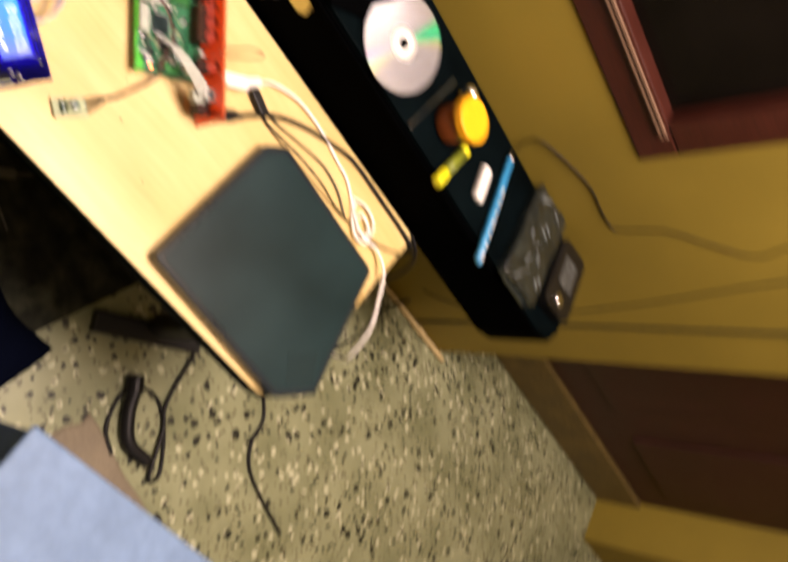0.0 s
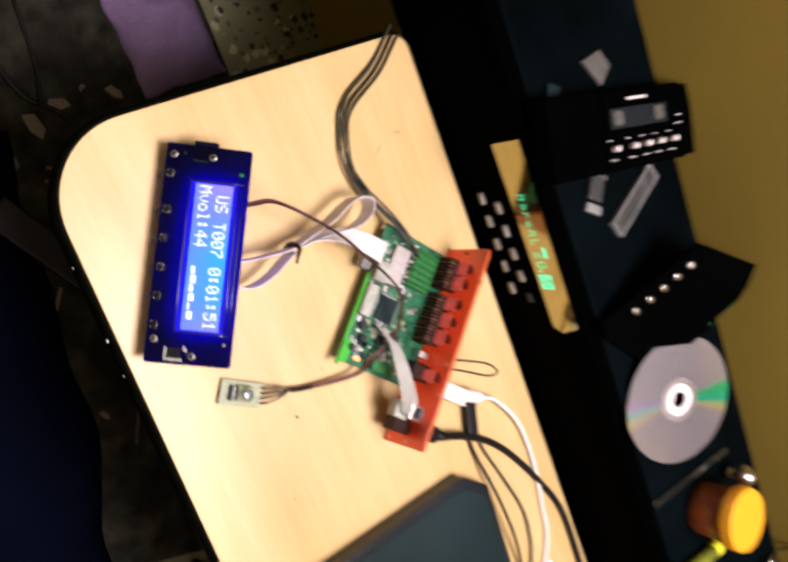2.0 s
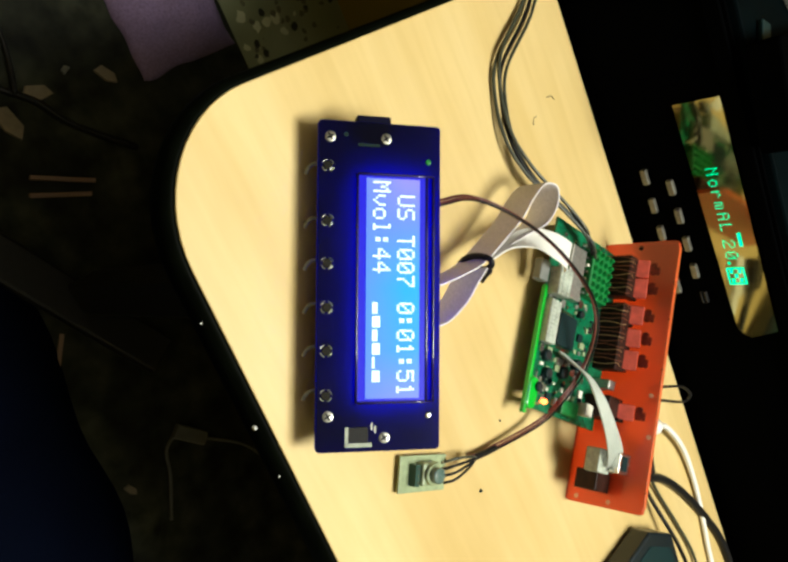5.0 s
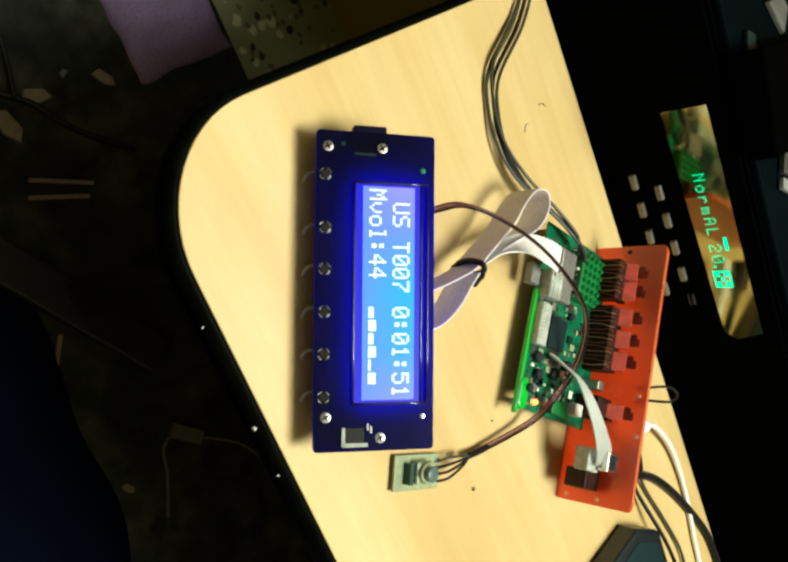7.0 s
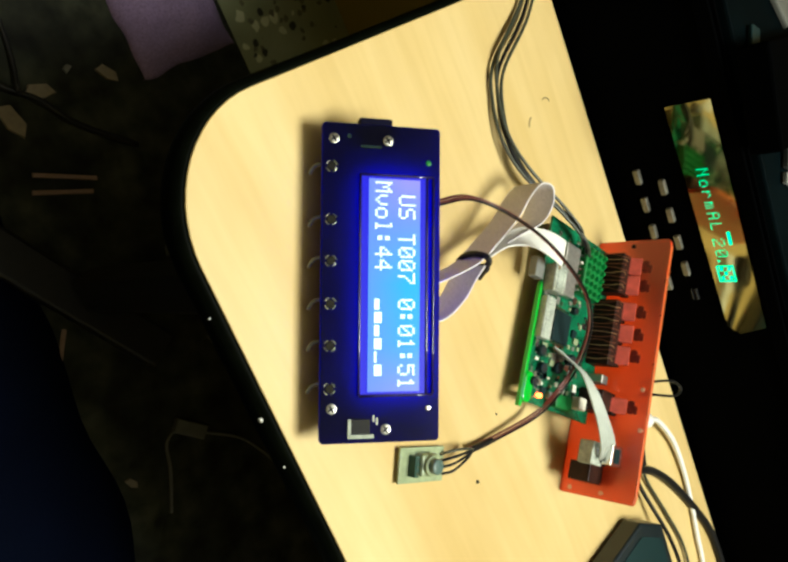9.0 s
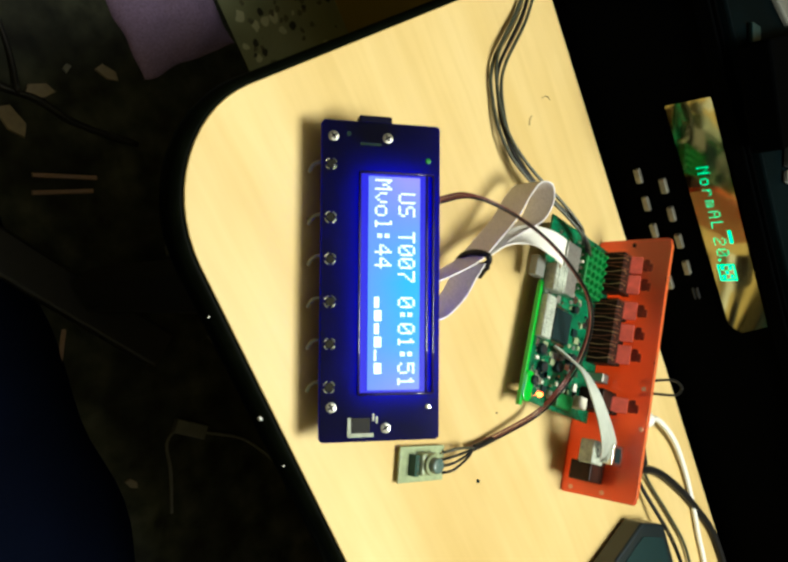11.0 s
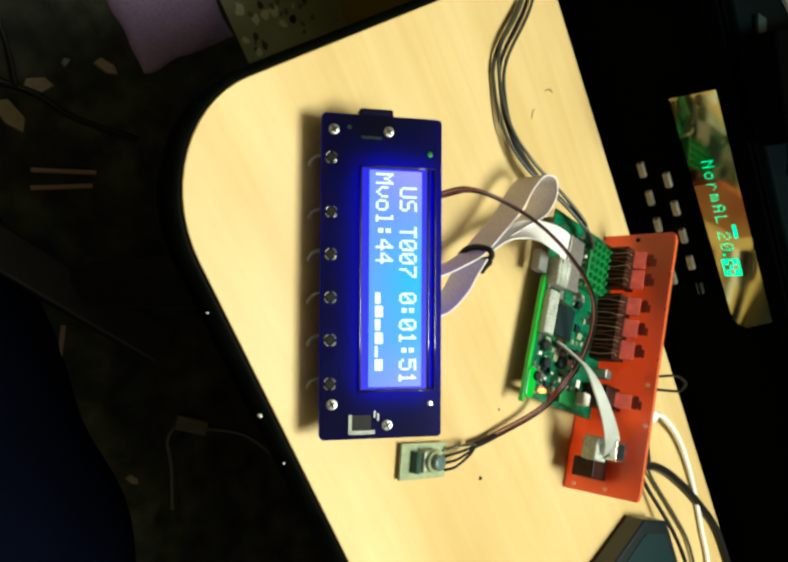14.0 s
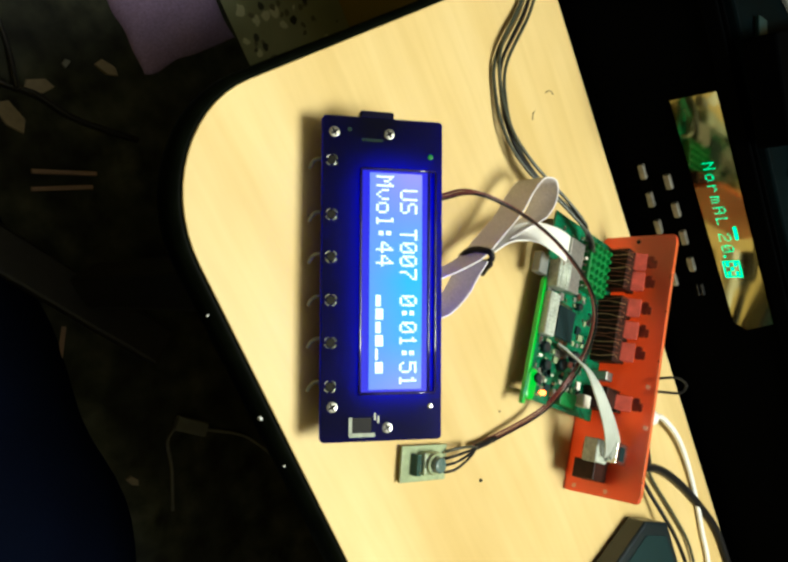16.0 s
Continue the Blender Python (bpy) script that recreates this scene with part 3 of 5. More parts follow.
for a, b in (((0.0238, 0.0178), (0.1267, 0.0178)), ((0.0238, 0.0534), (0.1267, 0.0534)), ((0.0238, 0.0178), (0.0238, 0.0534)), ((0.1267, 0.0178), (0.1267, 0.0534)), ((0.0238, 0.0502), (0.1267, 0.0502))):
    tube([(*a, 0.0008), ((a[0] + b[0]) / 2, (a[1] + b[1]) / 2, 0.0008), (*b, 0.0008)], 0.0007, 10, 2, bm=rim)
part("screen_bezel", rim, RIM_NAVY, unit, "raised glossy navy rim round the screen", True)
# this mask emits blue itself, in place of the screen's bloom
part("screen_surround", outline_plate(round_rect(0.0240, 0.0180, 0.1265, 0.0500, 0.0005, 2), 0.0002, 0.0008), BEZEL_BLUE, unit, "blue mask round the screen, emitting to imitate bloom")
part("screen", box((0.0992, 0.0248, 0.0006), (0.0752, 0.0343, 0.0011)), SCREEN, unit, "blue backlit screen")
# hidden glowing block, added to imitate bloom round the screen
part("bloom_block", box((0.1010, 0.0310, 0.0028), (0.0752, 0.0350, -0.0056), bevel=0.0004), BLOOM_GLOW, unit, "added blue glowing block that imitates bloom round the screen")
BARS = {9: 2, 10: 3, 11: 2, 12: 3, 13: 1, 14: 3}
lit = bmesh.new()
dotted(" US T007 0:01:51", 0.0269, 0.0361, 0.0061, 0.00102, 0.00118, 0.0015, lit)
dotted("Mvol:44", 0.0269, 0.0248, 0.0061, 0.00102, 0.00118, 0.0015, lit)
for k, rows in BARS.items():
    for row in range(rows):
        box((0.00500, 0.00104, 0.0001), (0.0274 + 0.0061 * k + 0.00204, 0.0248 + 0.00118 * (row + 0.5), 0.0015), bm=lit)
part("screen_text", lit, GLYPH, unit, "white lit dotted letters, digits and level bars")
for x, y in ((0.0077, 0.0053), (0.0074, 0.0310), (0.1324, 0.0053), (0.1423, 0.0309)):
    screw = part("screw", rod(0.0025, 0.0009, (0, 0, 0), n=20, bevel=0.0003), DULL_TIN, unit, "nickel cross-head screw", True)
    screw.location = (x, y, 0.0)
    slot = box((0.0036, 0.0009, 0.0002), (0, 0, 0.00092), pose(0, 0, 0, 0, 0, 30))
    part("cross_slot", box((0.0009, 0.0036, 0.0002), (0, 0, 0.00092), pose(0, 0, 0, 0, 0, 30), bm=slot), BLACK_PVC, screw)
for x, y, mat in ((0.0170, 0.0509, TERMINAL), (0.1329, 0.0512, CHROME)):
    part("rivet", rod(0.0014, 0.0008, (x, y, 0.0), n=16, bevel=0.0003), mat, unit, "", True)
for k, x in enumerate((0.0207, 0.0454, 0.0646, 0.0842, 0.1035, 0.1232)):
    ring = bmesh.new()
    for a0 in (15, 105, 195, 285):
        tube([(0.0027 * math.cos(radians(a0 + b)), 0.0027 * math.sin(radians(a0 + b)), 0.0003) for b in (0, 28, 56)], 0.00022, 6, 3, bm=ring)
    hole = part("button_ring", ring, DULL_TIN, unit, "thin broken metal ring", True)
    hole.location = (x, 0.0043, 0)
    part("button", rod(0.0022, 0.0009, (x, 0.0043, 0.0), n=18, bevel=0.0003), GLOSS_BLACK, unit, "small round black push button")
    body = part("switch_body", box((0.006, 0.006, 0.0042), (x, 0.0065, -0.0053), bevel=0.0005), BLACK_PVC, unit, "black switch body behind the panel")
    # whitish rod paints the smeared reflection beside each switch
    part("switch_glint", tube([(x - 0.0018, 0.0040, -0.0055), (x - 0.0014, -0.0014, -0.0068), (x + 0.0006, -0.0036, -0.0080), (x + 0.0026, -0.0046, -0.0092)], 0.0009, 8, 4), FROST, body, "pale bent rod painting the reflection off the switch", True)
port = part("usb_port", box((0.0150, 0.0158, 0.0070), (0.0042, 0.0256, -0.0040), bevel=0.0008), SOCKET_BLACK, unit, "black socket block on the panel's end")
part("slot_mark", box((0.0013, 0.0100, 0.0003), (0.0106, 0.0230, 0.0002)), SLATE, port)
part("sensor_dot", rod(0.0011, 0.0004, (0.0062, 0.0125, 0.0), n=12), SLATE, unit)
sock = bmesh.new()
box((0.0018, 0.0118, 0.0012), (0.1452, 0.0192, 0.0005), bm=sock)
box((0.0085, 0.0015, 0.0012), (0.1415, 0.0137, 0.0005), bm=sock)
part("jack_outline", sock, GREY_NYLON, unit, "white corner outline of a jack opening")
part("jack_opening", box((0.0066, 0.0090, 0.0006), (0.1408, 0.0190, 0.0002)), BLACK_PVC, unit)
part("print_mark", box((0.0032, 0.0007, 0.0001), (0.1372, 0.0252, 0.0002)), INK, unit)
part("print_mark", box((0.0032, 0.0007, 0.0001), (0.1385, 0.0268, 0.0002)), INK, unit)
part("back_board", box((0.143, 0.044, 0.0016), (0.0742, 0.026, -0.0084), bevel=0.0003), GREEN_PCB, unit)
for x, y in ((0.008, 0.0055), (0.0075, 0.046), (0.14, 0.0055), (0.14, 0.046)):
    part("standoff", rod(0.0025, 0.0046, (x, y, -0.0076), n=6), CHROME, unit)
part("prop_block", box((0.09, 0.012, 0.0272), (0.0742, 0.040, -0.0229), bevel=0.001), BLACK_PVC, unit, "black block propping up the upper edge")
part("lower_foot", box((0.12, 0.004, 0.0088), (0.0742, 0.010, -0.0136)), BLACK_PVC, unit)

# ---- rotary knob board ----
knob = thing("knob_board", at(0.0006, 0.0163, 0.0, 0, 0, 52.5), "small pale green board with a rotary knob", "circuit board")
part("board", box((0.034, 0.0188, 0.0016), (0, 0, 0.0032), bevel=0.0003), OLIVE_PCB, knob)
part("encoder_body", box((0.0125, 0.0118, 0.0060), (0.0005, 0.0005, 0.0070), bevel=0.0012), OLIVE_PCB, knob, "pale encoder body")
part("collar", rod(0.0056, 0.0025, (0.0005, 0.0005, 0.0098), n=20, bevel=0.0006), OLIVE_PCB, knob, "", True)
part("shaft", rod(0.0042, 0.0040, (0.0005, 0.0005, 0.0120), n=20, bevel=0.0008), SHAFT, knob, "dark grey-green knob shaft", True)
head = part("pin_header", box((0.0030, 0.0110, 0.0050), (-0.0088, 0.0, 0.0065)), HEADER, knob)
for y in (-0.0035, 0.0, 0.0035):
    part("pin", box((0.0009, 0.0009, 0.0008), (-0.0088, y, 0.0093)), CHROME, head)
for y in (-0.005, -0.0017, 0.0017, 0.005):
    part("solder_joint", rod(0.0012, 0.0016, (0.0142, y, 0.0039), r2=0.0005, n=8), CHROME, knob)
for x in (-0.012, 0.012):
    part("board_foot", rod(0.0015, 0.0026, (x, 0.0, 0.0), n=8), CHROME, knob)

# ---- decoder board with its red panel ----
RED = Matrix(((0.6491, 0.7607, 0, -0.0095), (-0.7607, 0.6491, 0, 0.2466), (0, 0, 1, TABLE), (0, 0, 0, 1)))
deck = thing("decoder_board", RED, "green audio circuit board behind a translucent red acrylic panel", "circuit board")
part("red_panel", outline_plate(round_rect(0, 0, 0.1766, 0.0535, 0.003, 4), -0.0015, 0.0015, 0.0004), RED_ACRYLIC, deck, "orange-red acrylic panel standing upright").matrix_local = pose(0, 0, 0, 90)
# lighter strip paints the light caught along the acrylic's edge
part("lit_panel_edge", box((0.168, 0.0031, 0.0012), (0.0885, 0.0, 0.0537), bevel=0.0003), EDGE_ORANGE, deck, "orange edge with its edge light painted in")
BZ = 0.0125
part("board", box((0.119, 0.077, 0.0016), (0.0715, -0.0415, BZ), bevel=0.0003), GREEN_PCB, deck)
for x, y in ((0.014, -0.076), (0.124, -0.076), (0.014, -0.008), (0.124, -0.008)):
    part("standoff", rod(0.0026, BZ - 0.0008, (x, y, 0.0), n=6), CHROME, deck)
T = BZ + 0.0008
for x0, x1 in ((0.0145, 0.0425), (0.0475, 0.0920)):
    block = part("jack_block", box((x1 - x0, 0.0095, 0.0165), ((x0 + x1) / 2, -0.0118, T + 0.0083), bevel=0.0006), JACK_DARK, deck, "dark block of output jacks")
    for k in range(int((x1 - x0) / 0.0030)):
        x, sway = x0 + 0.0022 + k * 0.0030, 0.0007 * math.sin(k * 2.4 + x0 * 300)
        part("lead", tube([(x, -0.0196 - abs(sway), T), (x + sway, -0.0184, T + 0.009), (x - sway, -0.0168, T + 0.0168 + sway), (x + sway * 0.5, -0.0105 - 0.0015 * (k % 3), T + 0.0172)], 0.00030, 5, 4), PALE_LEAD if k % 3 == 1 else LEAD, block)
part("jack_block", box((0.014, 0.016, 0.0175), (0.116, -0.0100, T + 0.0088), bevel=0.0006), JACK_DARK, deck, "dark block of output jacks")
for x, wide, z in ((0.0200, 0.0122, 0.0300), (0.0338, 0.0134, 0.0303), (0.0524, 0.0126, 0.0307), (0.0679, 0.0122, 0.0311), (0.0827, 0.0128, 0.0309), (0.1164, 0.0102, 0.0342)):
    wedge = box((wide, 0.0058, 0.0115), (x, -0.0044, z))
    for v in wedge.verts:
        if v.co.z > z and v.co.y < -0.004:
            v.co.y = -0.0026
    bmesh.ops.bevel(wedge, geom=wedge.edges[:], offset=0.0006, segments=2, affect="EDGES", profile=0.5)
    face = part("jack_face", wedge, JACK_PINK, deck, "pink square jack face on the panel")
    part("jack_notch", box((0.0020, 0.0060, 0.0050), (x + wide * 0.56, -0.0050, z - 0.0035), bevel=0.0004), JACK_DARK, face)
    # flat dark red plates paint the jack's shade and reflection on the panel
    part("jack_shade_blot", outline_plate(round_rect(x - 0.0045, z + 0.0062, x + 0.0040, z + 0.0108, 0.0016, 3), 0.0016, 0.0022, 0.0002), JACK_SHADE, face).matrix_local = pose(0, 0, 0, 90)
    part("jack_shade_tail", outline_plate(round_rect(x - 0.0015, z + 0.0105, x + 0.0042, z + 0.0130, 0.0012, 3), 0.0016, 0.0021, 0.0002), JACK_SHADE, face).matrix_local = pose(0, 0, 0, 90)
# peach colour paints the light caught in the rims of the drilled holes
for x, z, mat in ((0.0045, 0.0273, JACK_DARK), (0.1040, 0.0490, PEACH), (0.1299, 0.0512, PEACH), (0.1728, 0.0307, PEACH), (0.1728, 0.0080, PEACH)):
    part("panel_hole", rod(0.0015, 0.0008, (x, -0.0013, z), pose(0, 0, 0, 90), n=12), mat, deck)
term = part("terminal_strip", box((0.0330, 0.0230, 0.0075), (0.0360, -0.0345, T + 0.0038), bevel=0.0010), TERMINAL, deck, "green screw terminal strip")
for k in range(6):
    for y in (-0.0425, -0.0370, -0.0315, -0.0260):
        part("terminal_stud", rod(0.0021, 0.0024, (0.0224 + k * 0.0054, y, T + 0.0075), n=8, r2=0.0012), TERMINAL, term)
for k in range(8):
    part("pin", box((0.0014, 0.0022, 0.006), (0.0190 + k * 0.0046, -0.0478, T + 0.003)), CHROME if k % 3 else IVORY, deck)
chip = part("main_chip", box((0.0200, 0.0180, 0.0020), (0.0785, -0.0530, T + 0.0014), bevel=0.0003), CHIP, deck, "square black processor chip")
for k in range(12):
    for s in (-1, 1):
        part("chip_leg", box((0.0006, 0.0024, 0.0004), (0.0785 + (k - 5.5) * 0.0015, -0.0530 + s * 0.0102, T + 0.0004)), CHROME, chip)
        part("chip_leg", box((0.0024, 0.0006, 0.0004), (0.0785 + s * 0.0112, -0.0530 + (k - 5.5) * 0.0013, T + 0.0004)), CHROME, chip)
for x, y, sx, sy, sz in ((0.0530, -0.0725, 0.0175, 0.0125, 0.0090), (0.0780, -0.0735, 0.0270, 0.0100, 0.0062)):
    con = part("connector", box((sx, sy, sz), (x, y, T + sz / 2), bevel=0.0010), GREY_NYLON, deck, "pale grey plastic pin connector")
    for k in range(int(sx / 0.0025)):
        for side in (-1, 1):
            part("contact_pin", box((0.0009, 0.0020, 0.0007), (x - sx / 2 + 0.0018 + k * 0.0025, y + side * sy * 0.22, T + sz + 0.0002)), PALE_RIBBON, con)
part("side_connector", box((0.0130, 0.0085, 0.0060), (0.0500, -0.0872, 0.0135), bevel=0.0006), FROST, deck, "small grey socket at the board's edge")
part("metal_can", box((0.0340, 0.0160, 0.0055), (0.0420, -0.0585, T + 0.0028), bevel=0.0008), DULL_TIN, deck, "flat grey metal can")
for x, y, r, h in ((0.0980, -0.0700, 0.0044, 0.006), (0.1080, -0.0660, 0.0042, 0.006), (0.1040, -0.0500, 0.0048, 0.006), (0.1180, -0.0730, 0.0036, 0.006), (0.0640, -0.0420, 0.0032, 0.006), (0.0960, -0.0380, 0.0045, 0.007)):
    cap = part("capacitor", rod(r * 0.8, h * 0.7, (x, y, T), n=18, bevel=0.0006), CHIP, deck, "black round capacitor", True)
    part("cap_top", rod(r * 0.6, 0.0003, (x, y, T + h * 0.7), n=16), BLACK_METAL, cap)
rng = random.Random(4)
for k in range(240):
    x, y = rng.uniform(0.018, 0.124), rng.uniform(-0.076, -0.024)
    if abs(x - 0.0785) < 0.014 and abs(y + 0.053) < 0.013:
        continue
    size = rng.choice(((0.002, 0.0012, 0.0008), (0.0034, 0.0018, 0.0012), (0.0026, 0.0026, 0.001), (0.005, 0.004, 0.0016)))
    part("chip_part", box(size, (x, y, T + size[2] / 2), pose(0, 0, 0, 0, 0, rng.choice((0, 90)))), rng.choice((CHIP, IVORY, CHROME, DULL_TIN, CHIP, OLIVE_PCB, IVORY, CHROME)), deck)
# bright green strip paints the light along the board's edge
part("lit_board_rim", box((0.078, 0.0028, 0.0030), (0.0960, -0.0796, BZ + 0.0002), bevel=0.0004), LIME_LED, deck, "board edge with light painted in bright green")
part("small_board", box((0.009, 0.018, 0.0050), (0.1240, -0.0400, T + 0.0025), bevel=0.0006), TERMINAL, deck)
part("box_capacitor", box((0.008, 0.008, 0.008), (0.1210, -0.0230, T + 0.004), bevel=0.001), IVORY, deck, "white square component")
part("led", rod(0.0015, 0.0036, (0.1250, -0.0640, T), n=12, bevel=0.0008), ORANGE_LED, deck, "lit orange indicator", True)
part("led", outline_plate(round_rect(0.1130, -0.0805, 0.1320, -0.0720, 0.0040, 5), T - 0.0006, T + 0.0022, 0.0008), LIME_LED, deck, "bright green oval lens")
plug = part("ribbon_plug", box((0.0145, 0.0130, 0.0100), (0.1500, -0.0180, 0.0290), bevel=0.0008), GREY_NYLON, deck, "pale plug of the short ribbon")
part("module", box((0.0120, 0.0160, 0.0150), (0.1620, -0.0097, 0.0225), bevel=0.0006), JACK_DARK, deck)
part("plug_post", box((0.0120, 0.0110, 0.0150), (0.1500, -0.0070, 0.0240), bevel=0.0006), JACK_DARK, deck)
part("usb_shell", box((0.0130, 0.0130, 0.0065), (0.1490, -0.0080, 0.0385), bevel=0.0005), CHROME, deck, "bright usb socket shell")
part("usb_tongue", box((0.0090, 0.0060, 0.0006), (0.1490, -0.0085, 0.0419)), CHIP, deck)
part("button_switch", box((0.0060, 0.0080, 0.0120), (0.1010, -0.0085, T + 0.006), bevel=0.0006), DULL_TIN, deck)
short = part("short_ribbon", box((0.0040, 0.0120, 0.0020), (0.1492, -0.0140, 0.0338), bevel=0.0005), PALE_RIBBON, deck, "short white ribbon cable of eight wires")
SHORT_RUN = [(0.0930, -0.0560, T + 0.001), (0.0965, -0.0521, 0.020), (0.1040, -0.0449, 0.030), (0.1157, -0.0375, 0.036), (0.1305, -0.0265, 0.039), (0.1425, -0.0180, 0.0395), (0.1500, -0.0125, 0.0375)]
for k in range(8):
    part("wire", wire_beside(SHORT_RUN, (k - 3.5) * 0.00190, 0.00078, (0.25, 1, 0.0)), PALE_RIBBON, short, "", True)

# ---- cables on the table ----
ribbon = thing("ribbon_cable", at(0, 0, 0), "grey flat ribbon cable looped and tied, joining two boards", "cable")
part("ribbon", strap([(-0.100, 0.030, 0.018), (-0.094, 0.042, 0.020), (-0.0895, 0.056, 0.021), (-0.0858, 0.072, 0.022), (-0.0832, 0.089, 0.022), (-0.0852, 0.110, 0.022), (-0.0880, 0.130, 0.022), (-0.0930, 0.146, 0.022),
                      (-0.0945, 0.160, 0.022), (-0.0882, 0.169, 0.022), (-0.0795, 0.164, 0.022), (-0.0750, 0.149, 0.022), (-0.0785, 0.127, 0.022), (-0.0808, 0.110, 0.022), (-0.0815, 0.094, 0.022)],
                     0.0195, 0.0011, wires=14), RIBBON, ribbon, "", True)
part("ribbon", strap([(-0.0800, 0.090, 0.022), (-0.0765, 0.080, 0.021), (-0.0718, 0.068, 0.020), (-0.0700, 0.053, 0.018), (-0.0740, 0.043, 0.016), (-0.083, 0.034, 0.014)],
                     0.0195, 0.0011, wires=14), RIBBON, ribbon, "", True)
part("ribbon", strap([(-0.0825, 0.096, 0.024), (-0.0815, 0.112, 0.027), (-0.0745, 0.131, 0.0315), (-0.0620, 0.146, 0.033), (-0.0490, 0.158, 0.031), (-0.0440, 0.163, 0.025)],
                     0.0165, 0.0011, up=[(0.1, -0.1, 1), (0.2, -0.2, 1), (0.5, -0.5, 0.6), (0.62, -0.72, 0.2), (0.65, -0.76, 0), (0.65, -0.76, 0)], wires=12), WHITE_PVC, ribbon, "white end of the ribbon", True)
part("cable_tie", tube([(-0.0818, 0.0915, 0.0115), (-0.0852, 0.0918, 0.0180), (-0.0858, 0.0920, 0.0256), (-0.0836, 0.0918, 0.0328), (-0.0800, 0.0912, 0.0326), (-0.0782, 0.0910, 0.0270), (-0.0788, 0.0910, 0.0180), (-0.0818, 0.0915, 0.0115)], 0.0017, 8), BLACK_PVC, ribbon, "black cable tie", True)
part("tie_end", tube([(-0.0800, 0.0910, 0.0322), (-0.0772, 0.0900, 0.0315), (-0.0751, 0.0900, 0.0281), (-0.0715, 0.0900, 0.0235)], 0.0012, 6), BLACK_PVC, ribbon, "", True)

WIRE_RUN = [(-0.134, 0.044, 0.026), (-0.128, 0.060, 0.030), (-0.1253, 0.0723, 0.035), (-0.1226, 0.0801, 0.045), (-0.1082, 0.0935, 0.052), (-0.0821, 0.1154, 0.052), (-0.0539, 0.1325, 0.050), (-0.0217, 0.153, 0.040),
            (-0.0006, 0.152, 0.036), (0.0193, 0.1417, 0.027), (0.0279, 0.1209, 0.021), (0.0353, 0.1034, 0.010), (0.0231, 0.0608, 0.005), (0.0180, 0.0500, 0.006)]
loom = thing("wire_bundle", at(0, 0, 0), "thin maroon and black wires from panel to knob board", "wire")
for dx, dy, dz, mat in ((0, 0, 0, MAROON_PVC), (0.0012, 0.0010, 0.0010, BLACK_PVC), (-0.0012, 0.0008, -0.0006, MAROON_PVC)):
    part("wire", tube([(x + dx, y + dy, z + dz) for x, y, z in WIRE_RUN], 0.00066, 6, 6), mat, loom, "", True)
part("sleeve", tube([(x, y, z) for x, y, z in ((0.0262, 0.0690, 0.0050), (0.0231, 0.0608, 0.0050), (0.0185, 0.0515, 0.0060))], 0.0019, 8), BLACK_PVC, loom, "", True)
for k, y in enumerate((-0.0055, -0.0018, 0.0018, 0.0055)):
    fx, fy = 0.0006 + 0.0150 * 0.609 - y * 0.793, 0.0163 + 0.0150 * 0.793 + y * 0.609
    part("wire", tube([(0.0165, 0.0495, 0.009), (0.0150 - y * 0.4, 0.0440 + y * 0.3, 0.0095), (fx + 0.002, fy + 0.006, 0.0085), (fx, fy, 0.0052)], 0.0008, 6, 5), BLACK_PVC if k < 3 else GREY_PVC, loom, "", True)

for dx, dy, z in ((0, 0, 0), (0.004, 0.003, 0.001), (0.0075, 0.0065, 0.0005), (-0.003, 0.004, 0.0025)):
    cable("thin_cable", [(-0.205 + dx, 0.262 + dy, 0.003), (-0.183 + dx, 0.232 + dy, 0.003), (-0.164 + dx, 0.192 + dy, 0.003 + z), (-0.1445 + dx, 0.1789 + dy, 0.003 + z), (-0.121 + dx, 0.1713 + dy, 0.006 + z), (-0.0962 + dx, 0.1732 + dy, 0.011 + z),
                         (-0.0650 + dx, 0.1845 + dy, 0.020), (-0.0450 + dx, 0.1905 + dy * 0.6, 0.0245), (-0.0345 + dx * 1.5, 0.1955 + dy * 0.4, 0.0200)], 0.0011, BLACK_PVC if z == 0.001 else GREY_PVC, "thin grey-green cable running to the circuit board")
cable("thin_cable", [(0.0560, 0.1720, 0.046), (0.0605, 0.1797, 0.046), (0.0788, 0.2062, 0.046), (0.0894, 0.2148, 0.046), (0.0932, 0.2141, 0.046), (0.0897, 0.2036, 0.046), (0.0694, 0.1780, 0.046), (0.0620, 0.1660, 0.046)], 0.0009, BLACK_PVC, "small loop of thin black wire behind the red panel", "wire")

usb = thing("white_usb_cable", at(0, 0, 0), "white usb charging cable loosely knotted on the table", "cable")
part("plug", box((0.034, 0.0150, 0.0105), (0.0985, 0.1822, 0.0160), pose(0, 0, 0, 0, 0, 41), bevel=0.002), WHITE_PVC, usb)
part("strain_relief", tube([(0.105, 0.189, 0.0160), (0.113, 0.200, 0.0155), (0.121, 0.211, 0.0145)], 0.0058, 10), WHITE_PVC, usb, "", True)
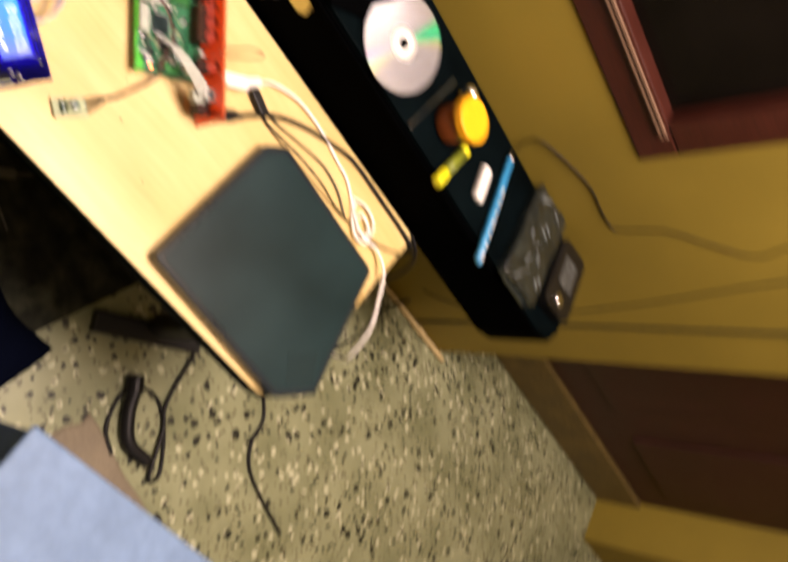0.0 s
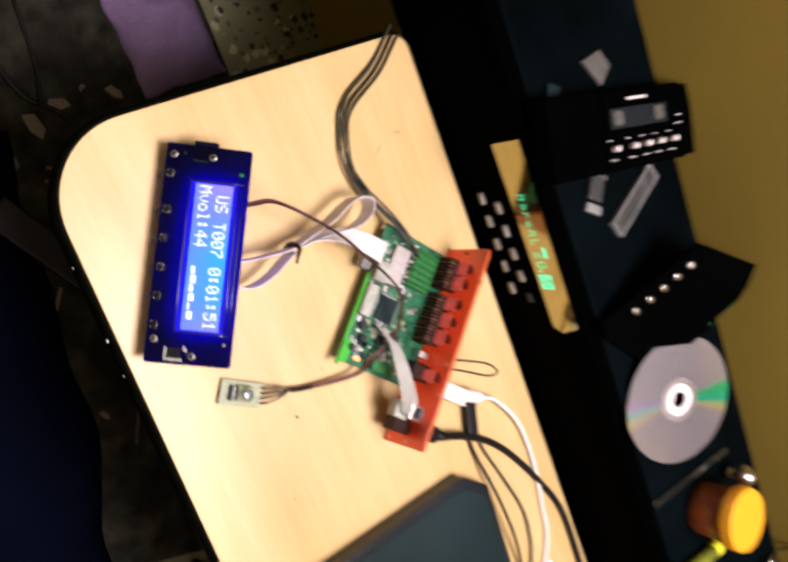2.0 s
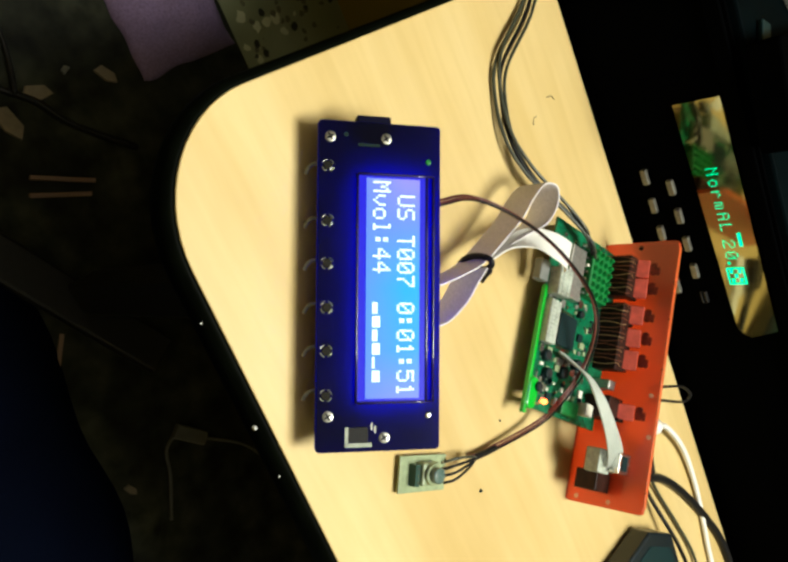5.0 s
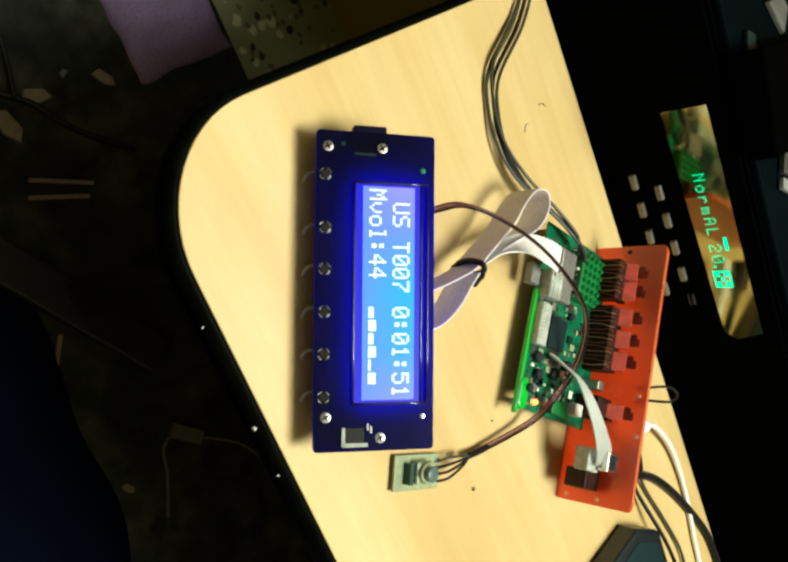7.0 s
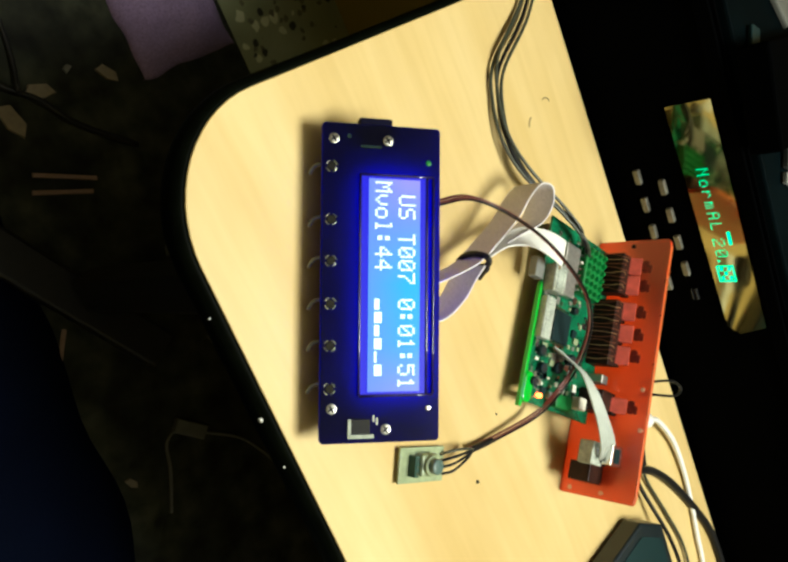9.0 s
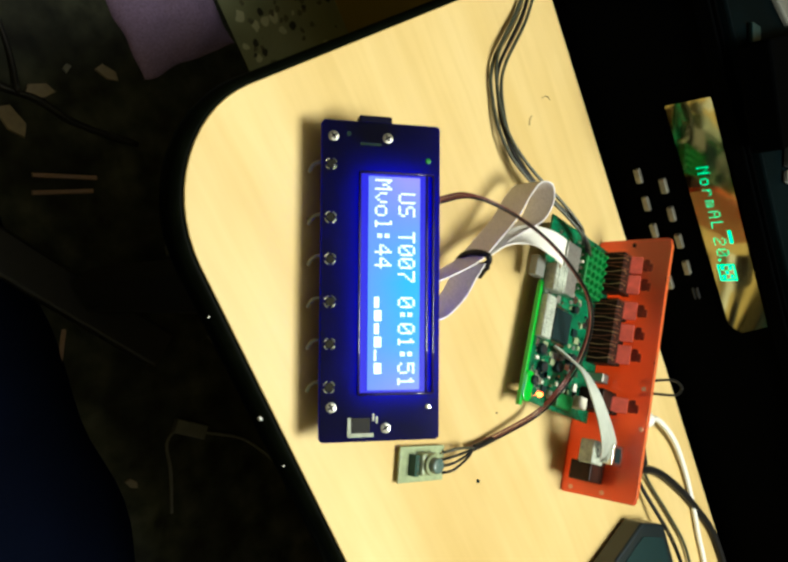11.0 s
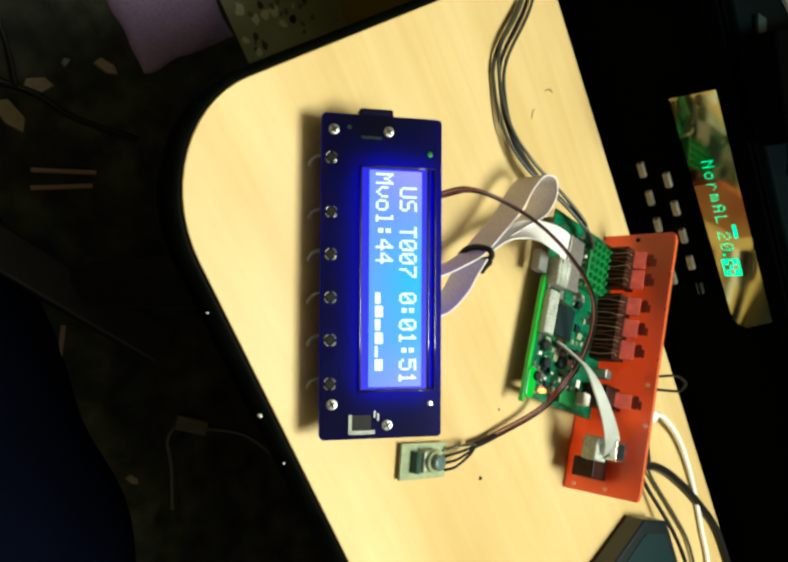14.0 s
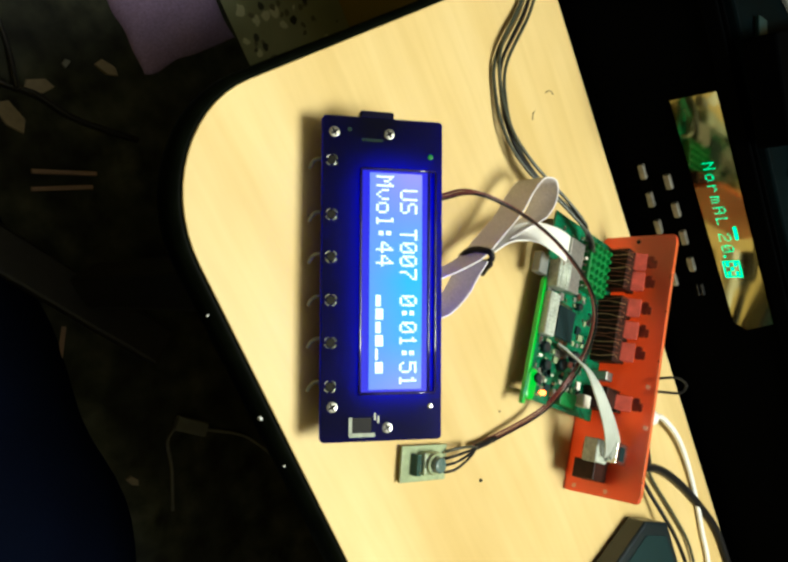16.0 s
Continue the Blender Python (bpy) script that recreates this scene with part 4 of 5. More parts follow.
part("lead", tube([(0.108, 0.193, 0.0160), (0.122, 0.212, 0.0145), (0.138, 0.231, 0.010), (0.172, 0.249, 0.006), (0.2062, 0.2540, 0.004), (0.240, 0.252, 0.003), (0.2714, 0.2457, 0.003), (0.3020, 0.240, 0.003), (0.330, 0.222, 0.003),
                   (0.345, 0.204, 0.004), (0.360, 0.190, 0.008), (0.378, 0.196, 0.008), (0.372, 0.216, 0.007), (0.352, 0.222, 0.007), (0.346, 0.206, 0.009), (0.372, 0.200, 0.008), (0.4036, 0.203, 0.010), (0.428, 0.185, 0.016), (0.4412, 0.1526, 0.018), (0.458, 0.110, 0.016), (0.474, 0.078, -0.010),
                   (0.482, 0.074, -0.04), (0.470, 0.095, -0.12)], 0.0021, 8), WHITE_PVC, usb, "", True)
part("lead", tube([(0.325, 0.228, 0.006), (0.350, 0.236, 0.007), (0.375, 0.230, 0.006), (0.380, 0.212, 0.006), (0.362, 0.200, 0.006), (0.340, 0.212, 0.006), (0.330, 0.228, 0.005)], 0.0020, 8), WHITE_PVC, usb, "", True)
power = thing("power_cable", at(0, 0, 0), "black power cable plugged into the red panel", "cable")
part("plug", rod(0.0074, 0.022, (0.1095, 0.1360, 0.0140), pose(0, 0, 0, 0, 90, 49), n=16, bevel=0.001), BLACK_PVC, power, "", True)
part("strain_relief", rod(0.0056, 0.016, (0.1235, 0.1520, 0.0140), pose(0, 0, 0, 0, 92, 49), r2=0.0034, n=14), BLACK_PVC, power, "", True)
part("lead", tube([(0.132, 0.162, 0.0135), (0.152, 0.190, 0.010), (0.1762, 0.2145, 0.005), (0.2061, 0.2340, 0.0035), (0.250, 0.254, 0.003), (0.2963, 0.268, 0.003), (0.3682, 0.2674, 0.003), (0.425, 0.266, 0.003), (0.458, 0.262, 0.002), (0.468, 0.262, -0.03), (0.474, 0.262, -0.14)], 0.0032, 8), BLACK_PVC, power, "", True)
lead2 = thing("connector_cable", at(0, 0, 0), "thin black cable with an inline connector", "cable")
part("connector", box((0.032, 0.0115, 0.009), (0.138, 0.1985, 0.0065), pose(0, 0, 0, 0, 0, -18), bevel=0.0015), BLACK_PVC, lead2)
part("lead", tube([(0.120, 0.207, 0.006), (0.128, 0.202, 0.006), (0.152, 0.193, 0.006), (0.1692, 0.1910, 0.004), (0.220, 0.1920, 0.014), (0.2685, 0.1944, 0.013), (0.3178, 0.196, 0.004), (0.360, 0.204, 0.003), (0.410, 0.218, 0.003), (0.447, 0.238, 0.003)], 0.0016, 8), BLACK_PVC, lead2, "", True)
part("lead", tube([(0.150, 0.200, 0.006), (0.176, 0.203, 0.003), (0.220, 0.214, 0.003), (0.262, 0.222, 0.003), (0.300, 0.216, 0.003), (0.330, 0.200, 0.003)], 0.0013, 8), GREY_PVC, lead2, "", True)
cable("hanging_cable", [(0.4478, 0.2754, 0.004), (0.470, 0.268, 0.000), (0.492, 0.258, -0.02), (0.510, 0.25, -0.07), (0.515, 0.26, -0.14)], 0.0028, BLACK_PVC, "black cable hanging off the table corner")

# ---- dark slab on the table ----
slabt = thing("drawing_tablet", at(0.3005, 0.063, 0.0, 0, 0, -4.6), "flat slate-blue drawing tablet overhanging the table end", "tablet")
TABLET = [(0.155, -0.037, 0.008), (0.384, -0.056, 0.012), (0.433, -0.017, 0.006), (0.407, 0.170, 0.010), (0.198, 0.184, 0.004), (0.175, 0.161, 0.004)]
turned = slabt.matrix_world.inverted()


def on_tablet(x, y):
    q = turned @ Vector((x, y, TABLE))
    return q.x, q.y


plan = round_corners([(*on_tablet(x, y), r) for x, y, r in TABLET], 4)
part("body", outline_plate(plan, 0.003, 0.0175, 0.0018), SLATE_DARK, slabt)
part("surface", outline_plate([(x * 0.94, y * 0.94) for x, y in plan], 0.0172, 0.0180), SLATE, slabt, "matte slate-blue drawing surface")
patch = [on_tablet(x, y) for x, y in ((0.386, -0.036), (0.420, -0.008), (0.400, 0.026), (0.366, -0.004))]
part("corner_patch", outline_plate(patch, 0.0180, 0.0184), CHIP, slabt, "dark square patch in one corner")
for x in (-0.10, 0.08):
    for y in (-0.07, 0.08):
        part("rubber_foot", rod(0.006, 0.0034, (x, y, 0.0), n=12), BLACK_PVC, slabt)

# ---- long black audio cabinet on the wall ----
cab = thing("audio_cabinet", at(0, 0, 0), "long black audio cabinet mounted on the wall, lit green display", "audio cabinet")
CX0, CX1, CY0, CY1, CZ0, CZ1 = -0.62, 0.735, 0.287, WALL_Y - 0.002, -0.012, 0.104
foot = [(CX0, CY0), (CX1 - 0.05, CY0), (CX1 - 0.012, CY0 + 0.012), (CX1, CY0 + 0.035), (CX1, CY1 - 0.055), (CX1 - 0.03, CY1 - 0.012), (CX1 - 0.065, CY1), (CX0, CY1)]
part("body", outline_plate(foot, CZ0, CZ1 - 0.006, 0.0), CABINET_BLACK, cab)
inner = [(x + (0.003 if x < 0 else -0.003), min(max(y, CY0 + 0.003), CY1 - 0.003)) for x, y in foot]
part("top_panel", outline_plate(inner, CZ1 - 0.006, CZ1, 0.002), CABINET_TOP, cab, "dusty black top panel")
part("front_strip", box((1.2, 0.003, 0.010), (0.02, CY0 - 0.0015, CZ1 - 0.013), bevel=0.0008), CABINET_BLACK, cab)
win = bmesh.new()
wx = [(-0.0885, 0.0524), (0.0850, 0.0560), (0.0920, 0.0640), (0.0860, 0.0832), (-0.0885, 0.0832)]
win_face = win.faces.new([win.verts.new((x, CY0 - 0.0012, z)) for x, z in wx])
got = bmesh.ops.extrude_face_region(win, geom=[win_face])
bmesh.ops.translate(win, verts=[v for v in got["geom"] if isinstance(v, bmesh.types.BMVert)], vec=(0, 0.0022, 0))
window = part("display_window", win, MIRROR, cab, "mirror-like display window with one slanted end")
FRONT = pose(0, CY0 - 0.0016, 0, 90)
sign_dots = dotted("NormAL", -0.0420, 0.0625, 0.0083, 0.00105, 0.00118, 0.0, bmesh.new(), 0.66)
dotted("20", 0.0118, 0.0612, 0.0088, 0.00125, 0.00125, 0.0, sign_dots, 0.66)
box((0.0018, 0.0018, 0.0001), (0.0298, 0.0622, 0.0), bm=sign_dots)
words = part("display_text", sign_dots, VFD, window, "glowing green letters")
words.matrix_local = FRONT
blockb = bmesh.new()
frame_plate(0.0335, 0.0592, 0.0468, 0.0712, 0.0010, 0.0, 0.0003, bm=blockb)
for bx, bz in ((0.0365, 0.0625), (0.0400, 0.0652), (0.0435, 0.0625), (0.0365, 0.0680), (0.0435, 0.0680)):
    box((0.0028, 0.0022, 0.0003), (bx, bz, 0.0002), bm=blockb)
box((0.010, 0.0022, 0.0003), (0.012, 0.0735, 0.0002), bm=blockb)
part("display_block", blockb, VFD_BLOCK, window, "bright green symbol block").matrix_local = FRONT
for row, (z, x0) in enumerate(((0.0205, -0.0418), (0.0370, -0.0318))):
    for k in range(5):
        if row == 1 and k == 4:
            part("button", box((0.009, 0.003, 0.0012), (x0 + k * 0.0222, CY0 - 0.0014, z), bevel=0.0003), BLACK_METAL, cab)
            part("button", box((0.009, 0.003, 0.0012), (x0 + k * 0.0222, CY0 - 0.0014, z + 0.003), bevel=0.0003), BLACK_METAL, cab)
        else:
            part("button", box((0.0112, 0.004, 0.0044), (x0 + k * 0.0222, CY0 - 0.0018, z), bevel=0.0008), BUTTON_TIN, cab, "small grey metallic push button")

TOP = CZ1 + 0.0005
# control panel with knobs, lying on the cabinet
ctrl = thing("control_panel", at(-0.0630, 0.3660, TOP, 0, 0, 76.5), "black control panel with display and five silver knobs", "control panel")
part("housing", box((0.176, 0.066, 0.020), (-0.004, 0.0, 0.0105), bevel=0.002), CABINET_BLACK, ctrl)
part("faceplate", box((0.124, 0.062, 0.002), (0.032, 0.0, 0.0218), bevel=0.0005), CABINET_BLACK, ctrl)
part("screen", box((0.076, 0.0165, 0.0012), (0.0165, 0.0093, 0.0232), bevel=0.0003), SLATE_DARK, ctrl, "dark green display window")
# two pale plates paint reflections onto the display window
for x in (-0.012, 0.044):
    part("glare_patch", outline_plate(round_rect(x - 0.006, 0.0035, x + 0.006, 0.0155, 0.003, 4), 0.0238, 0.0241), FAINT, ctrl)
part("print_bar", box((0.026, 0.0022, 0.0002), (0.016, 0.0245, 0.0229)), INK, ctrl)
for k, x in enumerate((-0.0226, 0.0020, 0.0205, 0.0388, 0.0590)):
    kn = part("knob", rod(0.0025, 0.007, (x, -0.0144, 0.0225), n=18, bevel=0.0015), WHITE_PVC, ctrl, "small silver knob", True)
    part("print_bar", box((0.009, 0.0007, 0.0002), (x, -0.0235, 0.0229)), INK, ctrl)
    part("print_bar", box((0.004, 0.0008, 0.0002), (x - 0.003, -0.0075, 0.0229)), INK, ctrl)
part("print_bar", box((0.009, 0.0008, 0.0002), (0.072, -0.0020, 0.0229)), INK, ctrl)
part("print_bar", box((0.008, 0.0008, 0.0002), (0.073, 0.0050, 0.0229)), INK, ctrl)

tube_case = thing("clear_case", at(0.0030, 0.3760, TOP, 0, 0, 112), "small clear plastic case with frosted rims", "case")
part("case_body", box((0.072, 0.0145, 0.0030), (0, 0, 0.0020), bevel=0.0008), SMOKE, tube_case)
part("rim", frame_plate(-0.0375, -0.0085, 0.0375, 0.0085, 0.0016, 0.0, 0.0045), FROST, tube_case, "frosted white rim")

clipp = thing("metal_bracket", at(-0.0200, 0.3260, TOP, 0, 0, -38), "small tin bracket on the black cabinet", "bracket")
part("plate", box((0.022, 0.016, 0.004), (-0.008, 0, 0.0025), bevel=0.0006), SMOKE, clipp)
part("block", box((0.008, 0.018, 0.004), (0.010, 0.001, 0.0025), bevel=0.001), FROST, clipp)
part("tab", box((0.003, 0.018, 0.003), (-0.019, 0.002, 0.003), bevel=0.0005), FAINT, clipp)
bit = thing("grey_scrap", at(-0.1100, 0.3115, TOP, 0, 0, -32), "small grey plastic scrap on the black cabinet", "scrap")
part("scrap_plate", box((0.022, 0.013, 0.003), (0, 0, 0.002), bevel=0.0006), SLATE, bit)
bit = thing("pale_scrap", at(-0.1180, 0.3740, TOP, 0, 0, 20), "crumpled pale paper scrap on the black cabinet", "scrap")
part("scrap_fold", outline_plate([(-0.014, -0.012), (0.016, -0.006), (0.010, 0.014), (-0.008, 0.012)], 0.0005, 0.004, 0.0015), FAINT, bit)

# second faceplate, leaning against the wall
LEAN = Matrix(((0.947, -0.245, 0.206, 0.0796), (0.302, 0.904, -0.303, 0.3154), (-0.111, 0.349, 0.930, TABLE + 0.1228), (0, 0, 0, 1)))
lean = thing("knob_faceplate", LEAN, "black leaning faceplate with a row of five silver knobs", "faceplate")
part("faceplate", outline_plate([(-0.010, -0.030), (0.006, -0.034), (0.064, -0.010), (0.080, 0.006), (0.077, 0.030), (0.080, 0.034), (0.079, 0.060), (0.075, 0.064), (0.076, 0.098), (0.070, 0.112), (0.056, 0.128), (-0.008, 0.082)], -0.004, -0.0005, 0.0008), CABINET_BLACK, lean)
part("circuit_board", box((0.044, 0.085, 0.0016), (0.040, 0.040, -0.0085)), GREEN_PCB, lean)
for k in range(5):
    part("knob", rod(0.0036, 0.006, (0.0, 0.0158 * k, -0.001), n=16, bevel=0.001), CHROME, lean, "small silver knob", True)
for k in range(7):
    part("edge_pin", box((0.005, 0.0035, 0.004), (0.0775 - 0.001 * (k % 3), 0.012 + 0.013 * k, -0.0045), bevel=0.0005), TERMINAL if k in (4, 6) else CHIP, lean)
part("rest_block", box((0.010, 0.012, 0.016), (0.010, -0.022, -0.012)), BLACK_PVC, lean)
part("rest_block", box((0.010, 0.012, 0.040), (0.030, 0.090, -0.024)), BLACK_PVC, lean)

# compact disc
disc = thing("compact_disc", Matrix.Translation((0.1880, 0.3450, TABLE + 0.1190)) @ pose(0, 0, 0, 13, 0, 0), "silver compact disc with painted rainbow sheen, propped aslant", "disc")


def annulus(r0, r1, z0, z1, n=64):
    bm = bmesh.new()
    ring = lambda r, z: [bm.verts.new((r * math.cos(2 * math.pi * k / n), r * math.sin(2 * math.pi * k / n), z)) for k in range(n)]
    a, b, c, d = ring(r0, z1), ring(r1, z1), ring(r1, z0), ring(r0, z0)
    for p, q in ((a, b), (b, c), (c, d), (d, a)):
        for k in range(n):
            bm.faces.new((p[k], p[(k + 1) % n], q[(k + 1) % n], q[k]))
    return bm


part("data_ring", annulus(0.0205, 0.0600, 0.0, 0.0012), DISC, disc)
part("hub", annulus(0.0075, 0.0150, 0.0, 0.0011), WHITE_PVC, disc, "milky clear hub")
part("inner_ring", annulus(0.0150, 0.0205, 0.0, 0.0010), DULL_TIN, disc, "dull grey inner ring")
part("rest", box((0.03, 0.02, 0.018), (0.0, 0.025, -0.0098)), BLACK_PVC, disc)

# jar with a yellow lid
jar = thing("small_jar", at(0.3190, 0.3520, TOP), "small amber jar with an orange-yellow lid", "jar")
part("glass", rod(0.0265, 0.036, (0, 0, 0.0), n=36, bevel=0.004), AMBER_JAR, jar, "", True)
lid = part("lid", rod(0.0300, 0.013, (0, 0, 0.035), n=40, bevel=0.002), YELLOW, jar, "orange-yellow screw lid")
for k in range(40):
    a = 2 * math.pi * k / 40
    part("rib", box((0.0012, 0.0016, 0.009), (0.0301 * math.cos(a), 0.0301 * math.sin(a), 0.041), pose(0, 0, 0, 0, 0, 9 * k)), YELLOW, lid)
ball = thing("chrome_knob", at(0.3095, 0.4000, TOP), "shiny chrome knob beside the jar", "knob")
part("stem", rod(0.005, 0.012, n=14), CHROME, ball, "", True)
bb = bmesh.new()
bmesh.ops.create_uvsphere(bb, u_segments=20, v_segments=12, radius=0.011, matrix=Matrix.Translation((0, 0, 0.022)))
part("ball", bb, CHROME, ball, "", True)
strip = thing("clear_strip", at(0.2800, 0.3500, TOP, 0, 0, 80.5), "narrow clear plastic strip beside the disc", "strip")
part("strip_body", box((0.125, 0.006, 0.003), (0.0, 0, 0.0018), bevel=0.0008), FILM, strip)

mark = thing("highlighter", at(0.3570, 0.3130, TOP + 0.0075, 0, 0, 80), "lime highlighter pen lying on the cabinet", "pen")
LYING = pose(0, 0, 0, 0, 90, 0)
part("cap", rod(0.0075, 0.026, (-0.044, 0, 0), LYING, n=18, bevel=0.0015), LIME, mark, "bright lime cap", True)
part("barrel", rod(0.0068, 0.046, (-0.018, 0, 0), LYING, n=18), OLIVE, mark, "", True)
part("tail", rod(0.0070, 0.012, (0.028, 0, 0), LYING, n=18, bevel=0.002), LIME, mark, "", True)
er = thing("eraser", at(0.4220, 0.3460, TOP, 0, 0, 103), "white block eraser lying on the black cabinet", "eraser")
part("rubber", box((0.054, 0.017, 0.011), (0, 0, 0.0057), bevel=0.003), WHITE_PVC, er)
pen = thing("blue_pen", Matrix.Translation((0.4650, 0.3480, TABLE + TOP + 0.006)) @ pose(0, 0, 0, 0, -1.5, 104.5), "bright blue pen with white printed bars", "pen")
part("barrel", rod(0.0052, 0.170, (-0.094, 0, 0), LYING, n=14, bevel=0.001), CYAN, pen, "", True)
part("tip", rod(0.0048, 0.016, (0.076, 0, 0), LYING, r2=0.0012, n=14), CHROME, pen, "", True)
for k in range(7):
    part("print_bar", box((0.008 if k % 3 else 0.014, 0.0030, 0.0006), (-0.082 + 0.017 * k, -0.001, 0.0051)), INK, pen)
pack = thing("film_wrapped_pack", at(0.5720, 0.3700, TOP, 0, 0, 4), "grey pack wrapped in crinkled clear film", "pack")
bm = box((0.092, 0.168, 0.018), (0, 0, 0.0105), bevel=0.003)
bmesh.ops.subdivide_edges(bm, edges=bm.edges, cuts=5, use_grid_fill=True)
for v in bm.verts:
    v.co += Vector((0, 0, 1)) * 0.004 * noise.noise(v.co * 55) + Vector((1, 1, 0)) * 0.003 * noise.noise(v.co * 38)
part("wrapped_body", bm, FILM, pack)
part("film_end", outline_plate([(-0.046, -0.082), (0.046, -0.080), (0.034, -0.090), (-0.030, -0.0885)], 0.004, 0.010, 0.002), FILM, pack)
# pale tubes paint the highlights along the film's creases
rng = random.Random(8)
for k in range(16):
    x, y = rng.uniform(-0.036, 0.036), rng.uniform(-0.076, 0.074)
    a, r = rng.uniform(0, 3.14), rng.uniform(0.006, 0.016)
    run = [(x + t * r * math.cos(a) + 0.002 * (t * t - 0.5), y + t * r * math.sin(a), 0.0205 + 0.0016 * (1 - t * t)) for t in (-1, -0.3, 0.3, 1)]
    part("film_crease_glint", tube(run, rng.uniform(0.0006, 0.0012), 6, 3), CREASE_GLINT, pack, "", True)
gad = thing("glossy_black_box", at(0.6680, 0.3840, TOP, 0, 0, 7), "glossy black plastic gadget with bright highlights", "gadget")
part("shell", outline_plate(round_rect(-0.038, -0.062, 0.042, 0.060, 0.014, 6), 0.0005, 0.022, 0.004), GLOSS_BLACK, gad)
part("label_plate", box((0.040, 0.050, 0.0010), (0.000, 0.008, 0.0224), bevel=0.0003), SMOKE, gad, "dull grey plate")
part("shiny_button", rod(0.010, 0.004, (-0.004, -0.042, 0.022), n=20, bevel=0.0015), CHROME, gad, "", True)

# wires on the wall
cable("wall_wire", [(0.450, 0.4520, 0.108), (0.443, 0.4560, 0.125), (0.444, 0.4560, 0.152), (0.4954, 0.4585, 0.175), (0.5482, 0.4585, 0.191), (0.600, 0.4585, 0.190), (0.6342, 0.4585, 0.198), (0.640, 0.4585, 0.24), (0.6463, 0.4585, 0.2792), (0.680, 0.4585, 0.335), (0.7058, 0.4585, 0.3856), (0.690, 0.4585, 0.43), (0.60, 0.4585, 0.60)],
      0.0012, BLACK_PVC, "thin black wire straggling up the ochre wall")
cable("wall_conduit", [(0.885, 0.4562, -0.37), (0.882, 0.4562, -0.2), (0.8800, 0.4562, 0.05), (0.881, 0.4562, 0.38), (0.882, 0.4562, 1.2)], 0.0028, WALL_CORD, "dark cable running straight down the ochre wall")
cable("wall_wire", [(0.781, 0.4585, -0.286), (0.8209, 0.4585, -0.2287), (0.86, 0.4585, -0.10), (0.838, 0.4585, 0.06), (0.811, 0.4585, 0.2037), (0.7608, 0.4585, 0.4186), (0.72, 0.4585, 0.70)], 0.0016, WALL_CORD, "thin faint wire on the ochre wall")

# ---- on the floor ----
FL = -TABLE


def on_floor(points, r):
    return [(x, y, FL + r + h) for x, y, h in points]


cane = thing("pale_cane", pose(0, 0, 0), "pale cane stick lying along the foot of the wall", "stick")
part("cane_rod", tube([(0.735, 0.448, 0.008), (0.86, 0.449, 0.008), (1.022, 0.449, 0.008)], 0.0065, 10), PALE_WOOD, cane, "", True)
part("joint_ring", rod(0.0085, 0.012, (0.905, 0.449, 0.0085), LYING, n=14, bevel=0.001), PALE_WOOD, cane)
cable("coiled_cable", on_floor([(0.4627, -0.1538, 0), (0.4278, -0.1264, 0), (0.415, -0.0747, 0), (0.4315, -0.0486, 0), (0.4765, -0.0464, 0), (0.5218, -0.0843, 0), (0.555, -0.135, 0), (0.540, -0.150, 0.004), (0.512, -0.080, 0.005), (0.488, -0.040, 0.003), (0.4778, 0.0516, 0), (0.47, 0.12, 0)], 0.0035), 0.0035, BLACK_PVC, "black cable coiled on the terrazzo floor")
lump = thing("black_cable_adapter", pose(0, 0, 0), "black cable adapter lying coiled on the terrazzo floor", "adapter")
part("adapter_cord", tube([(0.4245, -0.0536, 0.012), (0.440, -0.0905, 0.012), (0.4711, -0.1259, 0.012), (0.520, -0.132, 0.012)], 0.011, 10), BLACK_PVC, lump, "", True)
part("adapter_plug", rod(0.014, 0.03, (0.410, -0.040, 0.014), pose(0, 0, 0, 90, 0, 35), n=14, bevel=0.002), BLACK_PVC, lump)
cable("floor_cable", on_floor([(0.52, 0.17, 0), (0.6615, 0.0677, 0), (0.6784, 0.0052, 0), (0.7034, -0.0318, 0), (0.7562, -0.0579, 0), (0.85, -0.09, 0)], 0.0035), 0.0035, BLACK_PVC, "black cable trailing over the terrazzo floor")
cable("floor_cable", on_floor([(0.62, 0.19, 0), (0.70, 0.22, 0), (0.76, 0.31, 0), (0.79, 0.41, 0.0), (0.80, 0.449, 0.05)], 0.003), 0.003, BLACK_PVC, "black cable trailing to the foot of the wall")


